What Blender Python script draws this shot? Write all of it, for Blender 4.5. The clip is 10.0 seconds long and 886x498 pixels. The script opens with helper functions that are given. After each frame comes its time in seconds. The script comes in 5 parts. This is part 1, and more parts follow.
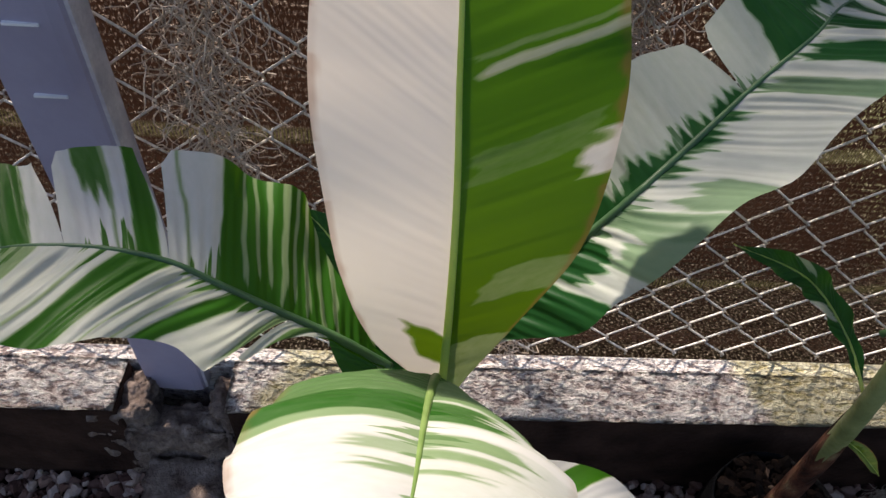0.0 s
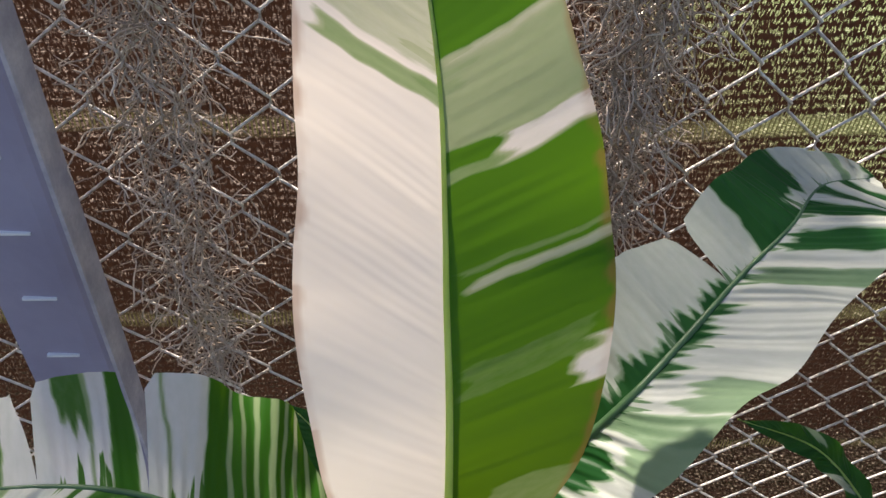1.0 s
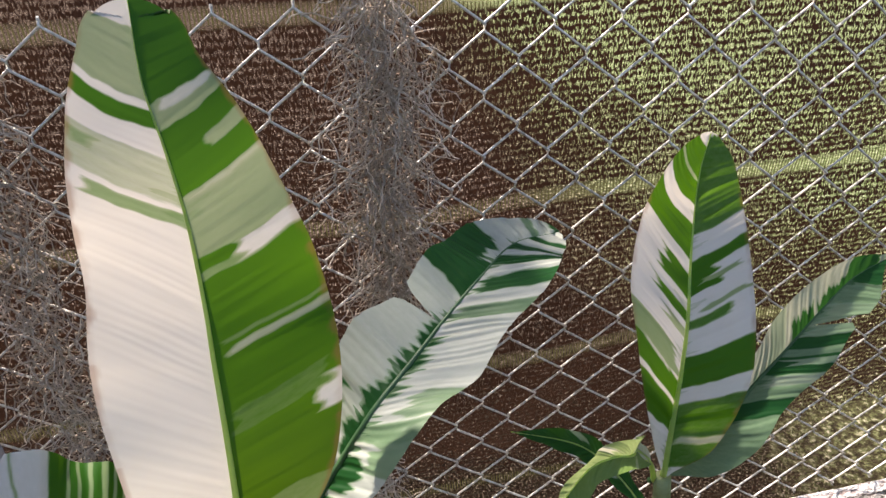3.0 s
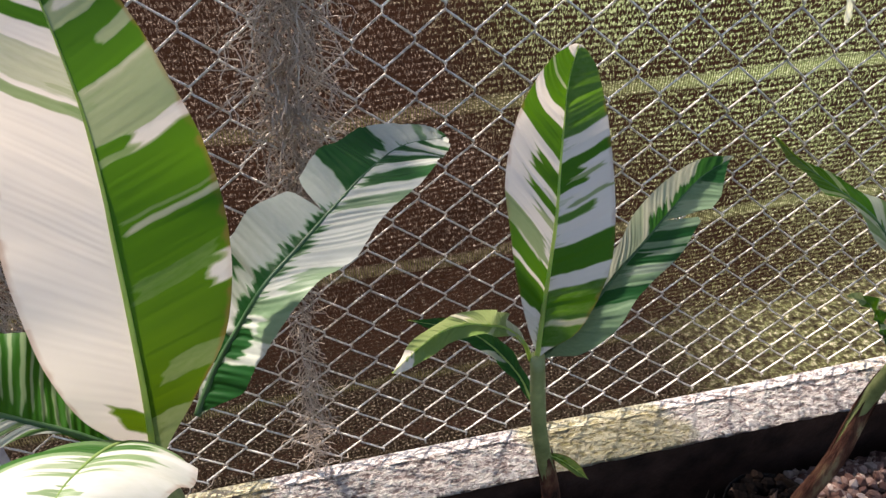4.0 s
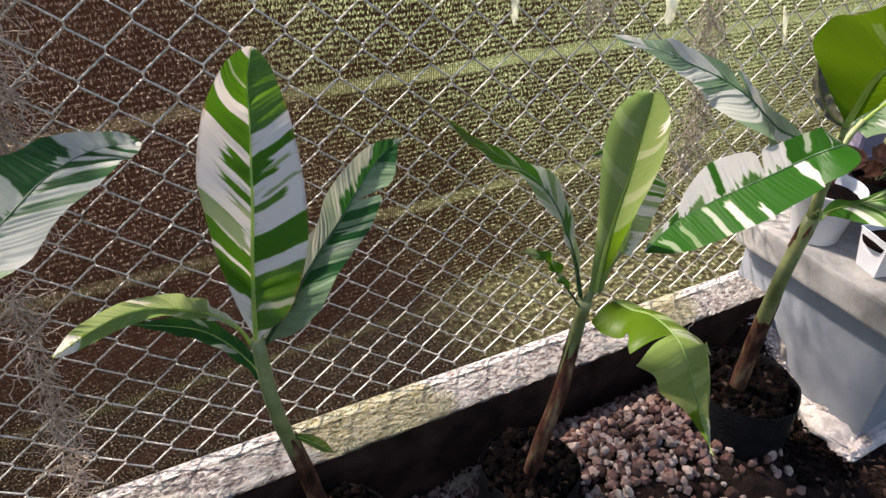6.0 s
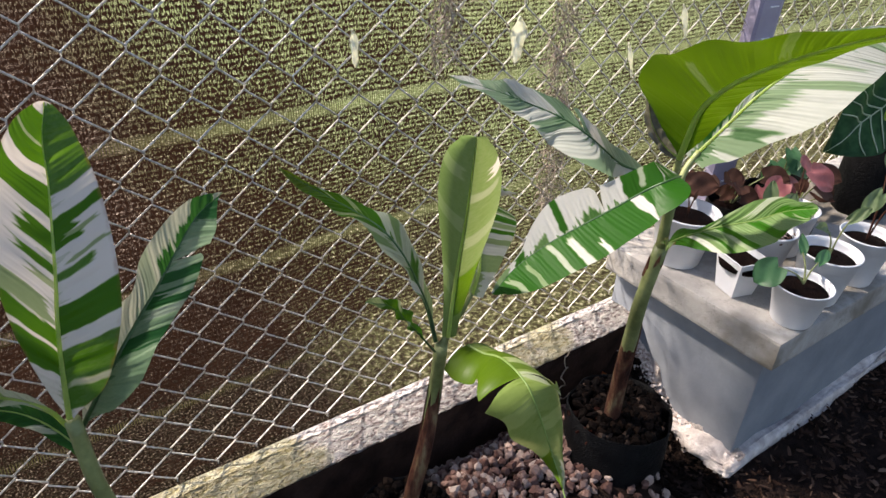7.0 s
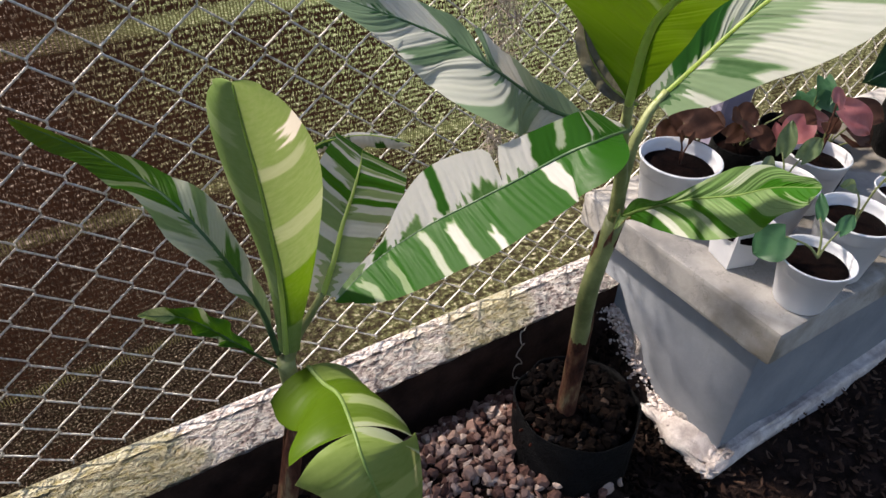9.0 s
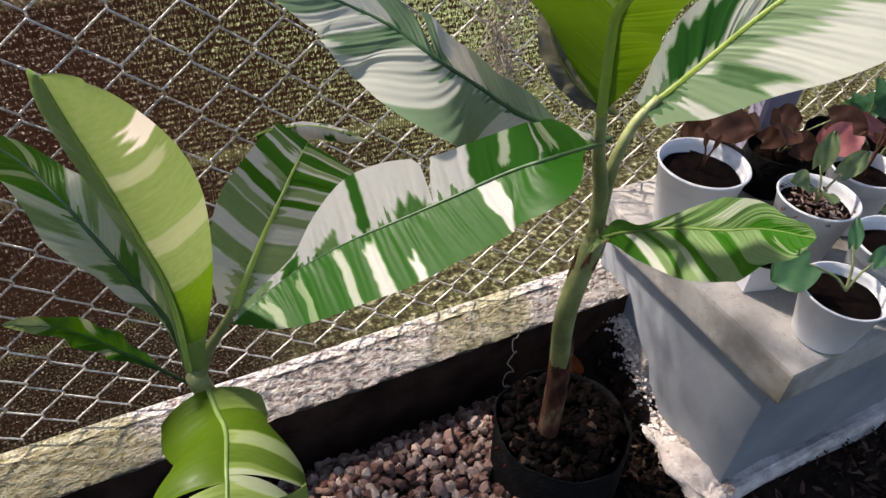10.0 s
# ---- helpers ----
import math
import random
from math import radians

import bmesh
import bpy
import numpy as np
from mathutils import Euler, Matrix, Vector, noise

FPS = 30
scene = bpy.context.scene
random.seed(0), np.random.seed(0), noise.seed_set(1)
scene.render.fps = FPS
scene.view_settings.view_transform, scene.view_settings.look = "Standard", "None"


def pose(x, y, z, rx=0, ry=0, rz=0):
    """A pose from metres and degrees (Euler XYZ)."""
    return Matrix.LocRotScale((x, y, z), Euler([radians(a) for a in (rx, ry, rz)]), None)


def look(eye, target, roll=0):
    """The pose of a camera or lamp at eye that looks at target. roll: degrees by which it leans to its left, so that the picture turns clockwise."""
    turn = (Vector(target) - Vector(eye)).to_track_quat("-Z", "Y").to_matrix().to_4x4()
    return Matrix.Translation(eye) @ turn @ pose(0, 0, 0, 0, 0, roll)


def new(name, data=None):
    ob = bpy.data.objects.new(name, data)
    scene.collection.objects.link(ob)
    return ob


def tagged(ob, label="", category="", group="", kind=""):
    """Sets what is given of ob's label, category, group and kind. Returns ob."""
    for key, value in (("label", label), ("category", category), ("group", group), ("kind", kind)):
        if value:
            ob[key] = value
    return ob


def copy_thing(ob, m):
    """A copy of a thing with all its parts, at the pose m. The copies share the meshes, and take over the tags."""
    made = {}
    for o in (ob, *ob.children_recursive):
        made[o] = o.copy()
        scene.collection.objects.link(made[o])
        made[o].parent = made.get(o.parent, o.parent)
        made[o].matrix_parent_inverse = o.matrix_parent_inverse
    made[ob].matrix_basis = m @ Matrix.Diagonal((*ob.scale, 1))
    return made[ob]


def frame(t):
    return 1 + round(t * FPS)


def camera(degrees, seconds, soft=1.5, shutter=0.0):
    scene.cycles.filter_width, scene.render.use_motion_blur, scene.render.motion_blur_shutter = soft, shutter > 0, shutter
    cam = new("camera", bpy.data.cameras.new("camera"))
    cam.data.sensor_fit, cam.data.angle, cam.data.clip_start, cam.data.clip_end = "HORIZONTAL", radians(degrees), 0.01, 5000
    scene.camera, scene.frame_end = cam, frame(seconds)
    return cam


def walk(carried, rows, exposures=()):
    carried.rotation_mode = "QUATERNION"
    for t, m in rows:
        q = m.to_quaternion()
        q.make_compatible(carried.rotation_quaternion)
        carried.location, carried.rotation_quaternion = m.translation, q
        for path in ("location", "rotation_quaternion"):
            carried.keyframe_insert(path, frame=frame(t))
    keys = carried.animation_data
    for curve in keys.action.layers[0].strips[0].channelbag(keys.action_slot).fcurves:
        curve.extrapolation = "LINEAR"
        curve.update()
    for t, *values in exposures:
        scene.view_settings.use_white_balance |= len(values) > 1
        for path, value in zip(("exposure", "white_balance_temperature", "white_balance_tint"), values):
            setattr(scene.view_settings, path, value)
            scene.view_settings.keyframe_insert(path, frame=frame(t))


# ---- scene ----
cam = camera(63.6, 10.0)
PATH = [
    (0, (0.025, 0.139, 1.165), (0.133, 1.442, -0.349), 5.6),
    (0.5, (0.016, 0.168, 1.163), (0.113, 1.604, -0.225), 5.2),
    (1, (0.027, 0.171, 1.189), (0.145, 1.74, -0.045), 2.6),
    (1.5, (0.04, 0.156, 1.216), (0.208, 1.821, 0.12), 0.6),
    (2, (0.056, 0.122, 1.242), (0.244, 1.833, 0.224), -1.2),
    (2.5, (0.094, 0.069, 1.26), (0.353, 1.78, 0.256), -1.9),
    (3.8, (0.188, -0.057, 1.276), (0.569, 1.542, 0.137), -0.5),
    (4, (0.197, -0.077, 1.276), (0.577, 1.496, 0.101), -0.2),
    (4.5, (0.218, -0.121, 1.275), (0.649, 1.411, 0.063), 1.2),
    (5, (0.244, -0.156, 1.275), (0.788, 1.366, 0.097), 3.0),
    (5.5, (0.274, -0.182, 1.277), (0.938, 1.32, 0.135), 2.3),
    (5.7, (0.284, -0.192, 1.279), (1.022, 1.283, 0.148), 2.7),
    (6.8, (0.377, -0.208, 1.287), (1.369, 1.167, 0.227), 2.8),
    (7, (0.396, -0.212, 1.288), (1.451, 1.138, 0.255), 3.9),
    (7.5, (0.446, -0.201, 1.276), (1.597, 1.085, 0.266), 4.0),
    (8, (0.547, -0.159, 1.254), (1.724, 1.064, 0.196), 5.6),
    (8.5, (0.627, -0.123, 1.234), (1.722, 1.076, 0.065), 4.9),
    (9, (0.719, -0.099, 1.207), (1.621, 1.192, -0.026), 3.3),
    (9.5, (0.805, -0.084, 1.192), (1.56, 1.26, -0.082), 2.8),
    (10, (0.865, -0.066, 1.189), (1.61, 1.251, -0.119), 4.1),
]
walk(cam, [(t, look(eye, target, roll)) for t, eye, target, roll in PATH],
     exposures=[(0.0, 0.90, 7000, 17), (1.0, 1.24, 7000, 17), (2.5, 1.34, 7000, 17), (4.5, 1.26, 7000, 17), (5.5, 1.24, 7000, 17), (7.0, 1.13, 7000, 17), (8.5, 0.98, 7000, 17), (10.0, 0.92, 7000, 17)])

# ---- world and light ----
SUN_TO = Vector((-0.40, 0.57, 0.72)).normalized()
world = bpy.data.worlds.new("sky")
scene.world = world
world.use_nodes = True
wn = world.node_tree.nodes
sky = wn.new("ShaderNodeTexSky")
sky.sky_type = "NISHITA"
sky.sun_disc = False
sky.sun_elevation = math.asin(SUN_TO.z)
sky.sun_rotation = math.atan2(SUN_TO.x, SUN_TO.y)
wn["Background"].inputs["Strength"].default_value = 0.115
world.node_tree.links.new(sky.outputs[0], wn["Background"].inputs["Color"])
sun_data = bpy.data.lights.new("sun", "SUN")
sun_data.energy = 5.4
sun_data.angle = radians(3.0)
sun_data.color = (1.0, 0.95, 0.86)
sun = new("sun", sun_data)
sun.matrix_world = look(SUN_TO * 20, (0, 0, 0))

G = 0.07          # ground level
FENCE_Y = 0.705
CLOTH_Y = 0.728
FENCE_TOP = 1.20


# ---- material helpers ----
class Nodes:
    def __init__(self, name):
        self.mat = bpy.data.materials.new(name)
        self.mat.use_nodes = True
        self.t = self.mat.node_tree
        self.b = self.t.nodes["Principled BSDF"]
        self.out = self.t.nodes["Material Output"]

    def add(self, kind, **inputs):
        n = self.t.nodes.new("ShaderNode" + kind)
        for k, v in inputs.items():
            key = int(k[1:]) if k[0] == "i" and k[1:].isdigit() else k.replace("_", " ")
            self.put(n.inputs[key], v)
        return n

    def put(self, socket, v):
        if hasattr(v, "is_output"):
            self.t.links.new(v, socket)
        else:
            socket.default_value = v

    def math(self, op, a, b=0.0, c=0.0):
        n = self.t.nodes.new("ShaderNodeMath")
        n.operation = op
        for s, v in zip(n.inputs, (a, b, c)):
            self.put(s, v)
        return n.outputs[0]

    def coords(self, scale=(1, 1, 1), kind="Object"):
        tc = self.t.nodes.new("ShaderNodeTexCoord")
        mp = self.t.nodes.new("ShaderNodeMapping")
        mp.inputs["Scale"].default_value = scale
        self.t.links.new(tc.outputs[kind], mp.inputs["Vector"])
        return mp.outputs[0]

    def noise(self, vec, scale, detail=4.0, rough=0.55):
        n = self.add("TexNoise", Scale=scale, Detail=detail, Roughness=rough)
        self.put(n.inputs["Vector"], vec)
        return n.outputs["Fac"]

    def ramp(self, fac, stops):
        n = self.t.nodes.new("ShaderNodeValToRGB")
        e = n.color_ramp.elements
        while len(e) < len(stops):
            e.new(0.5)
        for el, (p, c) in zip(e, stops):
            el.position = p
            el.color = (*c, 1) if len(c) == 3 else c
        self.put(n.inputs[0], fac)
        return n.outputs[0]

    def mix(self, fac, a, b, blend="MIX"):
        n = self.t.nodes.new("ShaderNodeMix")
        n.data_type = "RGBA"
        n.blend_type = blend
        self.put(n.inputs[0], fac)
        for k, v in ((6, a), (7, b)):
            self.put(n.inputs[k], (*v, 1) if isinstance(v, tuple) and len(v) == 3 else v)
        return n.outputs[2]

    def bump(self, height, strength=0.4, dist=0.002):
        n = self.add("Bump", Strength=strength, Distance=dist, Height=height)
        self.put(self.b.inputs["Normal"], n.outputs[0])
        return n.outputs[0]

    def base(self, c, rough=0.7, metal=0.0):
        self.put(self.b.inputs["Base Color"], (*c, 1) if isinstance(c, tuple) and len(c) == 3 else c)
        self.put(self.b.inputs["Roughness"], rough)
        self.b.inputs["Metallic"].default_value = metal
        return self.mat


def speckled(name, dark, light, scale, rough=0.8, bump=0.5, dist=0.003, fine=None, fine_amount=0.35, metal=0.0, spec=0.5):
    m = Nodes(name)
    m.b.inputs["Specular IOR Level"].default_value = spec
    v = m.coords()
    a = m.noise(v, scale, 5)
    f = m.noise(v, fine or scale * 7, 4, 0.7)
    c = m.ramp(a, [(0.32, dark), (0.68, light)])
    c = m.mix(m.math("MULTIPLY", m.math("SUBTRACT", f, 0.25), fine_amount * 2), c, tuple(x * 0.45 for x in dark))
    m.bump(m.math("ADD", a, f), bump, dist)
    return m.base(c, rough, metal)


def make_leaf_material():
    """Banana leaf: green pigment amount, dry edge and vein coordinate come with the mesh."""
    m = Nodes("variegated_leaf")
    at = m.t.nodes.new("ShaderNodeAttribute")
    at.attribute_name = "tone"
    sep = m.add("SeparateColor")
    m.put(sep.inputs[0], at.outputs["Color"])
    green, dry, hue = sep.outputs[0], sep.outputs[1], sep.outputs[2]
    uv = m.t.nodes.new("ShaderNodeUVMap")
    uv.uv_map = "veins"
    streak = m.t.nodes.new("ShaderNodeMapping")
    streak.inputs["Scale"].default_value = (260, 6, 1)
    m.t.links.new(uv.outputs[0], streak.inputs["Vector"])
    fine = m.noise(streak.outputs[0], 1.0, 3, 0.6)
    vec = m.coords()
    blotch = m.noise(vec, 28, 3)
    uvs = m.add("SeparateXYZ")
    m.put(uvs.inputs[0], uv.outputs[0])
    def along(sx, sy, detail=2):
        mp = m.t.nodes.new("ShaderNodeMapping")
        mp.inputs["Scale"].default_value = (sx, sy, 1)
        mp.inputs["Location"].default_value = (sx * 0.37, 3.1, 0)
        m.t.links.new(uv.outputs[0], mp.inputs["Vector"])
        return m.noise(mp.outputs[0], 1.0, detail, 0.6)
    # comb-like green and pale strokes that leave the midrib
    reach = m.math("MULTIPLY", m.math("SUBTRACT", along(22, 0.4), 0.5), 1.3)
    comb = m.math("SUBTRACT", m.math("ADD", m.math("MULTIPLY", along(210, 1.2), 0.9), reach), m.math("MULTIPLY", uvs.outputs[1], 0.62))
    strokes = m.ramp(comb, [(0.47, (0, 0, 0)), (0.51, (1, 1, 1))])
    paler = m.math("SUBTRACT", m.math("ADD", m.math("MULTIPLY", along(240, 1.5), 0.9), m.math("MULTIPLY", m.math("SUBTRACT", along(17, 0.5), 0.42), 0.8)), m.math("MULTIPLY", uvs.outputs[1], 0.9))
    gaps = m.ramp(paler, [(0.50, (0, 0, 0)), (0.55, (1, 1, 1))])
    toned = m.add("Mix", i0=m.math("MULTIPLY", strokes, m.math("MULTIPLY", at.outputs["Alpha"], 0.9)), i2=green, i3=0.85).outputs[0]
    toned = m.add("Mix", i0=m.math("MULTIPLY", gaps, m.math("MULTIPLY", at.outputs["Alpha"], 0.07)), i2=toned, i3=0.25).outputs[0]
    g = m.math("ADD", toned, m.math("MULTIPLY", m.math("SUBTRACT", fine, 0.5), 0.10))
    dark = m.ramp(hue, [(0.0, (0.009, 0.064, 0.017)), (0.6, (0.030, 0.135, 0.006)), (1.0, (0.075, 0.135, 0.006))])
    pale = m.mix(hue, (0.19, 0.29, 0.17), (0.25, 0.34, 0.09))
    white = m.mix(blotch, (0.70, 0.69, 0.65), (0.60, 0.595, 0.555))
    c = m.mix(m.ramp(g, [(0.0, (0, 0, 0)), (0.10, (0, 0, 0)), (0.40, (1, 1, 1))]), white, pale)
    c = m.mix(m.ramp(g, [(0.55, (0, 0, 0)), (0.80, (1, 1, 1))]), c, dark)
    c = m.mix(dry, c, (0.30, 0.13, 0.06))
    # pleats over the side veins, strongest beside the midrib
    drift = m.math("MULTIPLY", m.math("SUBTRACT", along(38, 0.5, 2), 0.5), 9.0)
    pleats = m.math("SINE", m.math("ADD", m.math("MULTIPLY", uvs.outputs[0], 2 * math.pi / 0.0062), drift))
    fade = m.math("MULTIPLY", m.math("SUBTRACT", 1.05, m.math("MULTIPLY", uvs.outputs[1], 0.75)), m.math("ADD", m.math("MULTIPLY", along(26, 2.5), 1.5), -0.25))
    h = m.math("ADD", m.math("MULTIPLY", m.math("MULTIPLY", pleats, fade), 0.6), m.math("MULTIPLY", fine, 0.2))
    nrm = m.bump(h, m.math("MULTIPLY", at.outputs["Alpha"], 0.36), 0.0014)
    m.base(c, m.math("ADD", 0.30, m.math("MULTIPLY", fine, 0.25)))
    m.b.inputs["Specular IOR Level"].default_value = 0.14
    tgreen = m.ramp(hue, [(0.0, (0.03, 0.12, 0.016)), (0.6, (0.085, 0.20, 0.003)), (1.0, (0.11, 0.14, 0.005))])
    tcol = m.mix(m.ramp(g, [(0.1, (0, 0, 0)), (0.75, (1, 1, 1))]), (0.70, 0.61, 0.51), tgreen)
    tcol = m.mix(dry, tcol, (0.25, 0.10, 0.03))
    tr = m.add("BsdfTranslucent", Color=tcol, Normal=nrm)
    mx = m.add("MixShader", i0=0.46)
    m.put(mx.inputs[1], m.b.outputs[0])
    m.put(mx.inputs[2], tr.outputs[0])
    m.put(m.out.inputs["Surface"], mx.outputs[0])
    return m.mat


def make_cloth_material():
    """Knitted shade cloth: dark tape yarn with slits; every 23 cm an open strip of warp yarns only."""
    m = Nodes("shade_cloth")
    m.b.inputs["Specular IOR Level"].default_value = 0.12
    tc = m.t.nodes.new("ShaderNodeTexCoord")
    sx = m.add("SeparateXYZ")
    m.put(sx.inputs[0], tc.outputs["Object"])
    x, z = sx.outputs[0], sx.outputs[2]
    def stretched(sxx, szz, detail=2):
        mp = m.t.nodes.new("ShaderNodeMapping")
        mp.inputs["Scale"].default_value = (sxx, 1, szz)
        m.t.links.new(tc.outputs["Object"], mp.inputs["Vector"])
        return m.noise(mp.outputs[0], 1.0, detail, 0.6)
    slits = stretched(620, 200, 3)
    sag = m.math("MULTIPLY", m.math("SUBTRACT", m.noise(m.coords((1.5, 1, 0.6)), 1.0, 2), 0.5), 0.05)
    zz = m.math("ADD", z, sag)
    rows = m.math("SINE", m.math("MULTIPLY", zz, 2 * math.pi / 0.0085))
    hole = m.math("ADD", slits, m.math("MULTIPLY", rows, 0.05))
    broad = m.noise(m.coords((1, 1, 1)), 5.0, 3)
    hole = m.math("ADD", hole, m.math("MULTIPLY", m.math("SUBTRACT", broad, 0.5), 0.16))
    # looser weave near the foot, opened further to let sun onto the kerb
    hole = m.math("ADD", hole, m.ramp(z, [(0.30, (0.03, 0.03, 0.03)), (0.34, (0.14, 0.14, 0.14)), (0.42, (0.13, 0.13, 0.13)), (0.49, (0.0, 0.0, 0.0))]))
    hole = m.math("ADD", hole, m.ramp(m.math("MULTIPLY", x, 0.25), [(0.18, (0, 0, 0)), (0.32, (0.046, 0.046, 0.046))]))
    # and thinner in streaks beside the bench, added to dapple its wall with sun
    hole = m.math("ADD", hole, m.math("MULTIPLY", m.ramp(z, [(0.52, (1, 1, 1)), (0.62, (0, 0, 0))]), m.math("MULTIPLY", m.ramp(stretched(60, 5), [(0.47, (0, 0, 0)), (0.54, (1, 1, 1))]), m.ramp(m.math("MULTIPLY", x, 0.25), [(0.33, (0, 0, 0)), (0.37, (0.30, 0.30, 0.30))]))))
    hole = m.math("ADD", hole, m.math("MULTIPLY", m.ramp(z, [(0.42, (1, 1, 1)), (0.50, (0, 0, 0))]), m.ramp(m.math("MULTIPLY", x, 0.25), [(0.18, (0, 0, 0)), (0.28, (0.10, 0.10, 0.10)), (0.36, (0.28, 0.28, 0.28))])))
    # distance from the nearest open strip
    ph = m.math("PINGPONG", m.math("SUBTRACT", zz, 0.663 + 0.115 - 0.46), 0.115)
    strip = m.ramp(m.math("SUBTRACT", 0.115, ph), [(0.0, (1, 1, 1)), (0.006, (1, 1, 1)), (0.010, (0, 0, 0))])
    warp = m.math("SINE", m.math("MULTIPLY", x, 2 * math.pi / 0.0040))
    open_strip = m.math("GREATER_THAN", m.math("ADD", warp, m.math("MULTIPLY", stretched(300, 120), 1.6)), 0.25)
    closed = m.ramp(hole, [(0.533, (0, 0, 0)), (0.563, (1, 1, 1))])
    is_open = m.add("Mix", i0=strip, i2=closed, i3=open_strip).outputs[0]
    yarn = m.mix(stretched(300, 300), (0.008, 0.0038, 0.003), (0.050, 0.024, 0.018))
    yarn = m.mix(strip, yarn, (0.07, 0.065, 0.03))
    m.base(yarn, 0.55)
    glow = m.add("BsdfTranslucent", Color=m.mix(strip, m.mix(stretched(260, 200), (0.002, 0.001, 0.001), (0.040, 0.019, 0.011)), (0.07, 0.065, 0.025)))
    lit = m.add("MixShader", i0=0.5)
    m.put(lit.inputs[1], m.b.outputs[0])
    m.put(lit.inputs[2], glow.outputs[0])
    tr = m.add("BsdfTransparent")
    mx = m.add("MixShader", i0=is_open)
    m.put(mx.inputs[1], lit.outputs[0])
    m.put(mx.inputs[2], tr.outputs[0])
    m.put(m.out.inputs["Surface"], mx.outputs[0])
    return m.mat


def make_lawn_material():
    m = Nodes("lawn_and_soil")
    v = m.coords()
    sx = m.add("SeparateXYZ")
    m.put(sx.inputs[0], v)
    n1 = m.noise(v, 1.3, 4)
    n2 = m.noise(v, 60, 5, 0.7)
    grass = m.ramp(n2, [(0.27, (0.018, 0.030, 0.008)), (0.5, (0.125, 0.155, 0.062)), (0.70, (0.52, 0.54, 0.36))])
    soil = m.ramp(m.noise(v, 60, 4, 0.65), [(0.32, (0.004, 0.0024, 0.0018)), (0.48, (0.022, 0.014, 0.011)), (0.60, (0.13, 0.095, 0.075)), (0.72, (0.50, 0.42, 0.35))])
    # darker earth along the fence; grass begins a step behind it
    away = m.ramp(m.math("MULTIPLY", sx.outputs[1], 0.25), [(0.30, (0, 0, 0)), (0.50, (1, 1, 1))])
    soil = m.mix(away, m.ramp(m.noise(v, 190, 3, 0.7), [(0.40, (0.003, 0.0018, 0.0013)), (0.54, (0.012, 0.008, 0.006)), (0.62, (0.09, 0.07, 0.052)), (0.72, (0.36, 0.31, 0.25))]), soil)
    straw = m.ramp(n2, [(0.32, (0.006, 0.004, 0.003)), (0.48, (0.05, 0.042, 0.024)), (0.56, (0.11, 0.12, 0.05)), (0.70, (0.56, 0.48, 0.37))])
    ax = m.math("MULTIPLY", m.math("ADD", sx.outputs[0], m.math("MULTIPLY", m.math("SUBTRACT", n1, 0.5), 1.0)), 0.25)
    k1 = m.ramp(ax, [(0.22, (0.03, 0.03, 0.03)), (0.34, (1, 1, 1))])
    k2 = m.math("MULTIPLY", away, m.ramp(ax, [(0.31, (0, 0, 0)), (0.50, (1, 1, 1))]))
    m.bump(n2, 0.8, 0.02)
    m.b.inputs["Specular IOR Level"].default_value = 0.0
    return m.base(m.mix(k2, m.mix(k1, soil, straw), grass), 0.9)


def make_plain_leaf(name, a, b, scale=40, trans=0.3, rough=0.42, spec=0.4):
    m = Nodes(name)
    v = m.coords()
    n = m.noise(v, scale, 3)
    c = m.ramp(n, [(0.35, a), (0.65, b)])
    nrm = m.bump(m.noise(v, 220, 3), 0.3, 0.001)
    m.base(c, rough)
    m.b.inputs["Specular IOR Level"].default_value = spec
    tr = m.add("BsdfTranslucent", Color=(b[0] * 1.6, b[1] * 1.6, b[2] * 1.2, 1), Normal=nrm)
    mx = m.add("MixShader", i0=trans)
    m.put(mx.inputs[1], m.b.outputs[0])
    m.put(mx.inputs[2], tr.outputs[0])
    m.put(m.out.inputs["Surface"], mx.outputs[0])
    return m.mat


def by_island(name, stops, rough=0.85, scale=90, bump=0.5, objects=False):
    """Colour varied piece by piece."""
    m = Nodes(name)
    m.b.inputs["Specular IOR Level"].default_value = 0.06
    if objects:
        rnd = m.t.nodes.new("ShaderNodeObjectInfo").outputs["Random"]
    else:
        rnd = m.t.nodes.new("ShaderNodeNewGeometry").outputs["Random Per Island"]
    v = m.coords()
    f = m.noise(v, scale, 4, 0.65)
    c = m.ramp(rnd, stops)
    c = m.mix(m.math("MULTIPLY", f, 0.55), c, tuple(x * 0.35 for x in stops[0][1]))
    m.bump(f, bump, 0.002)
    return m.base(c, rough)


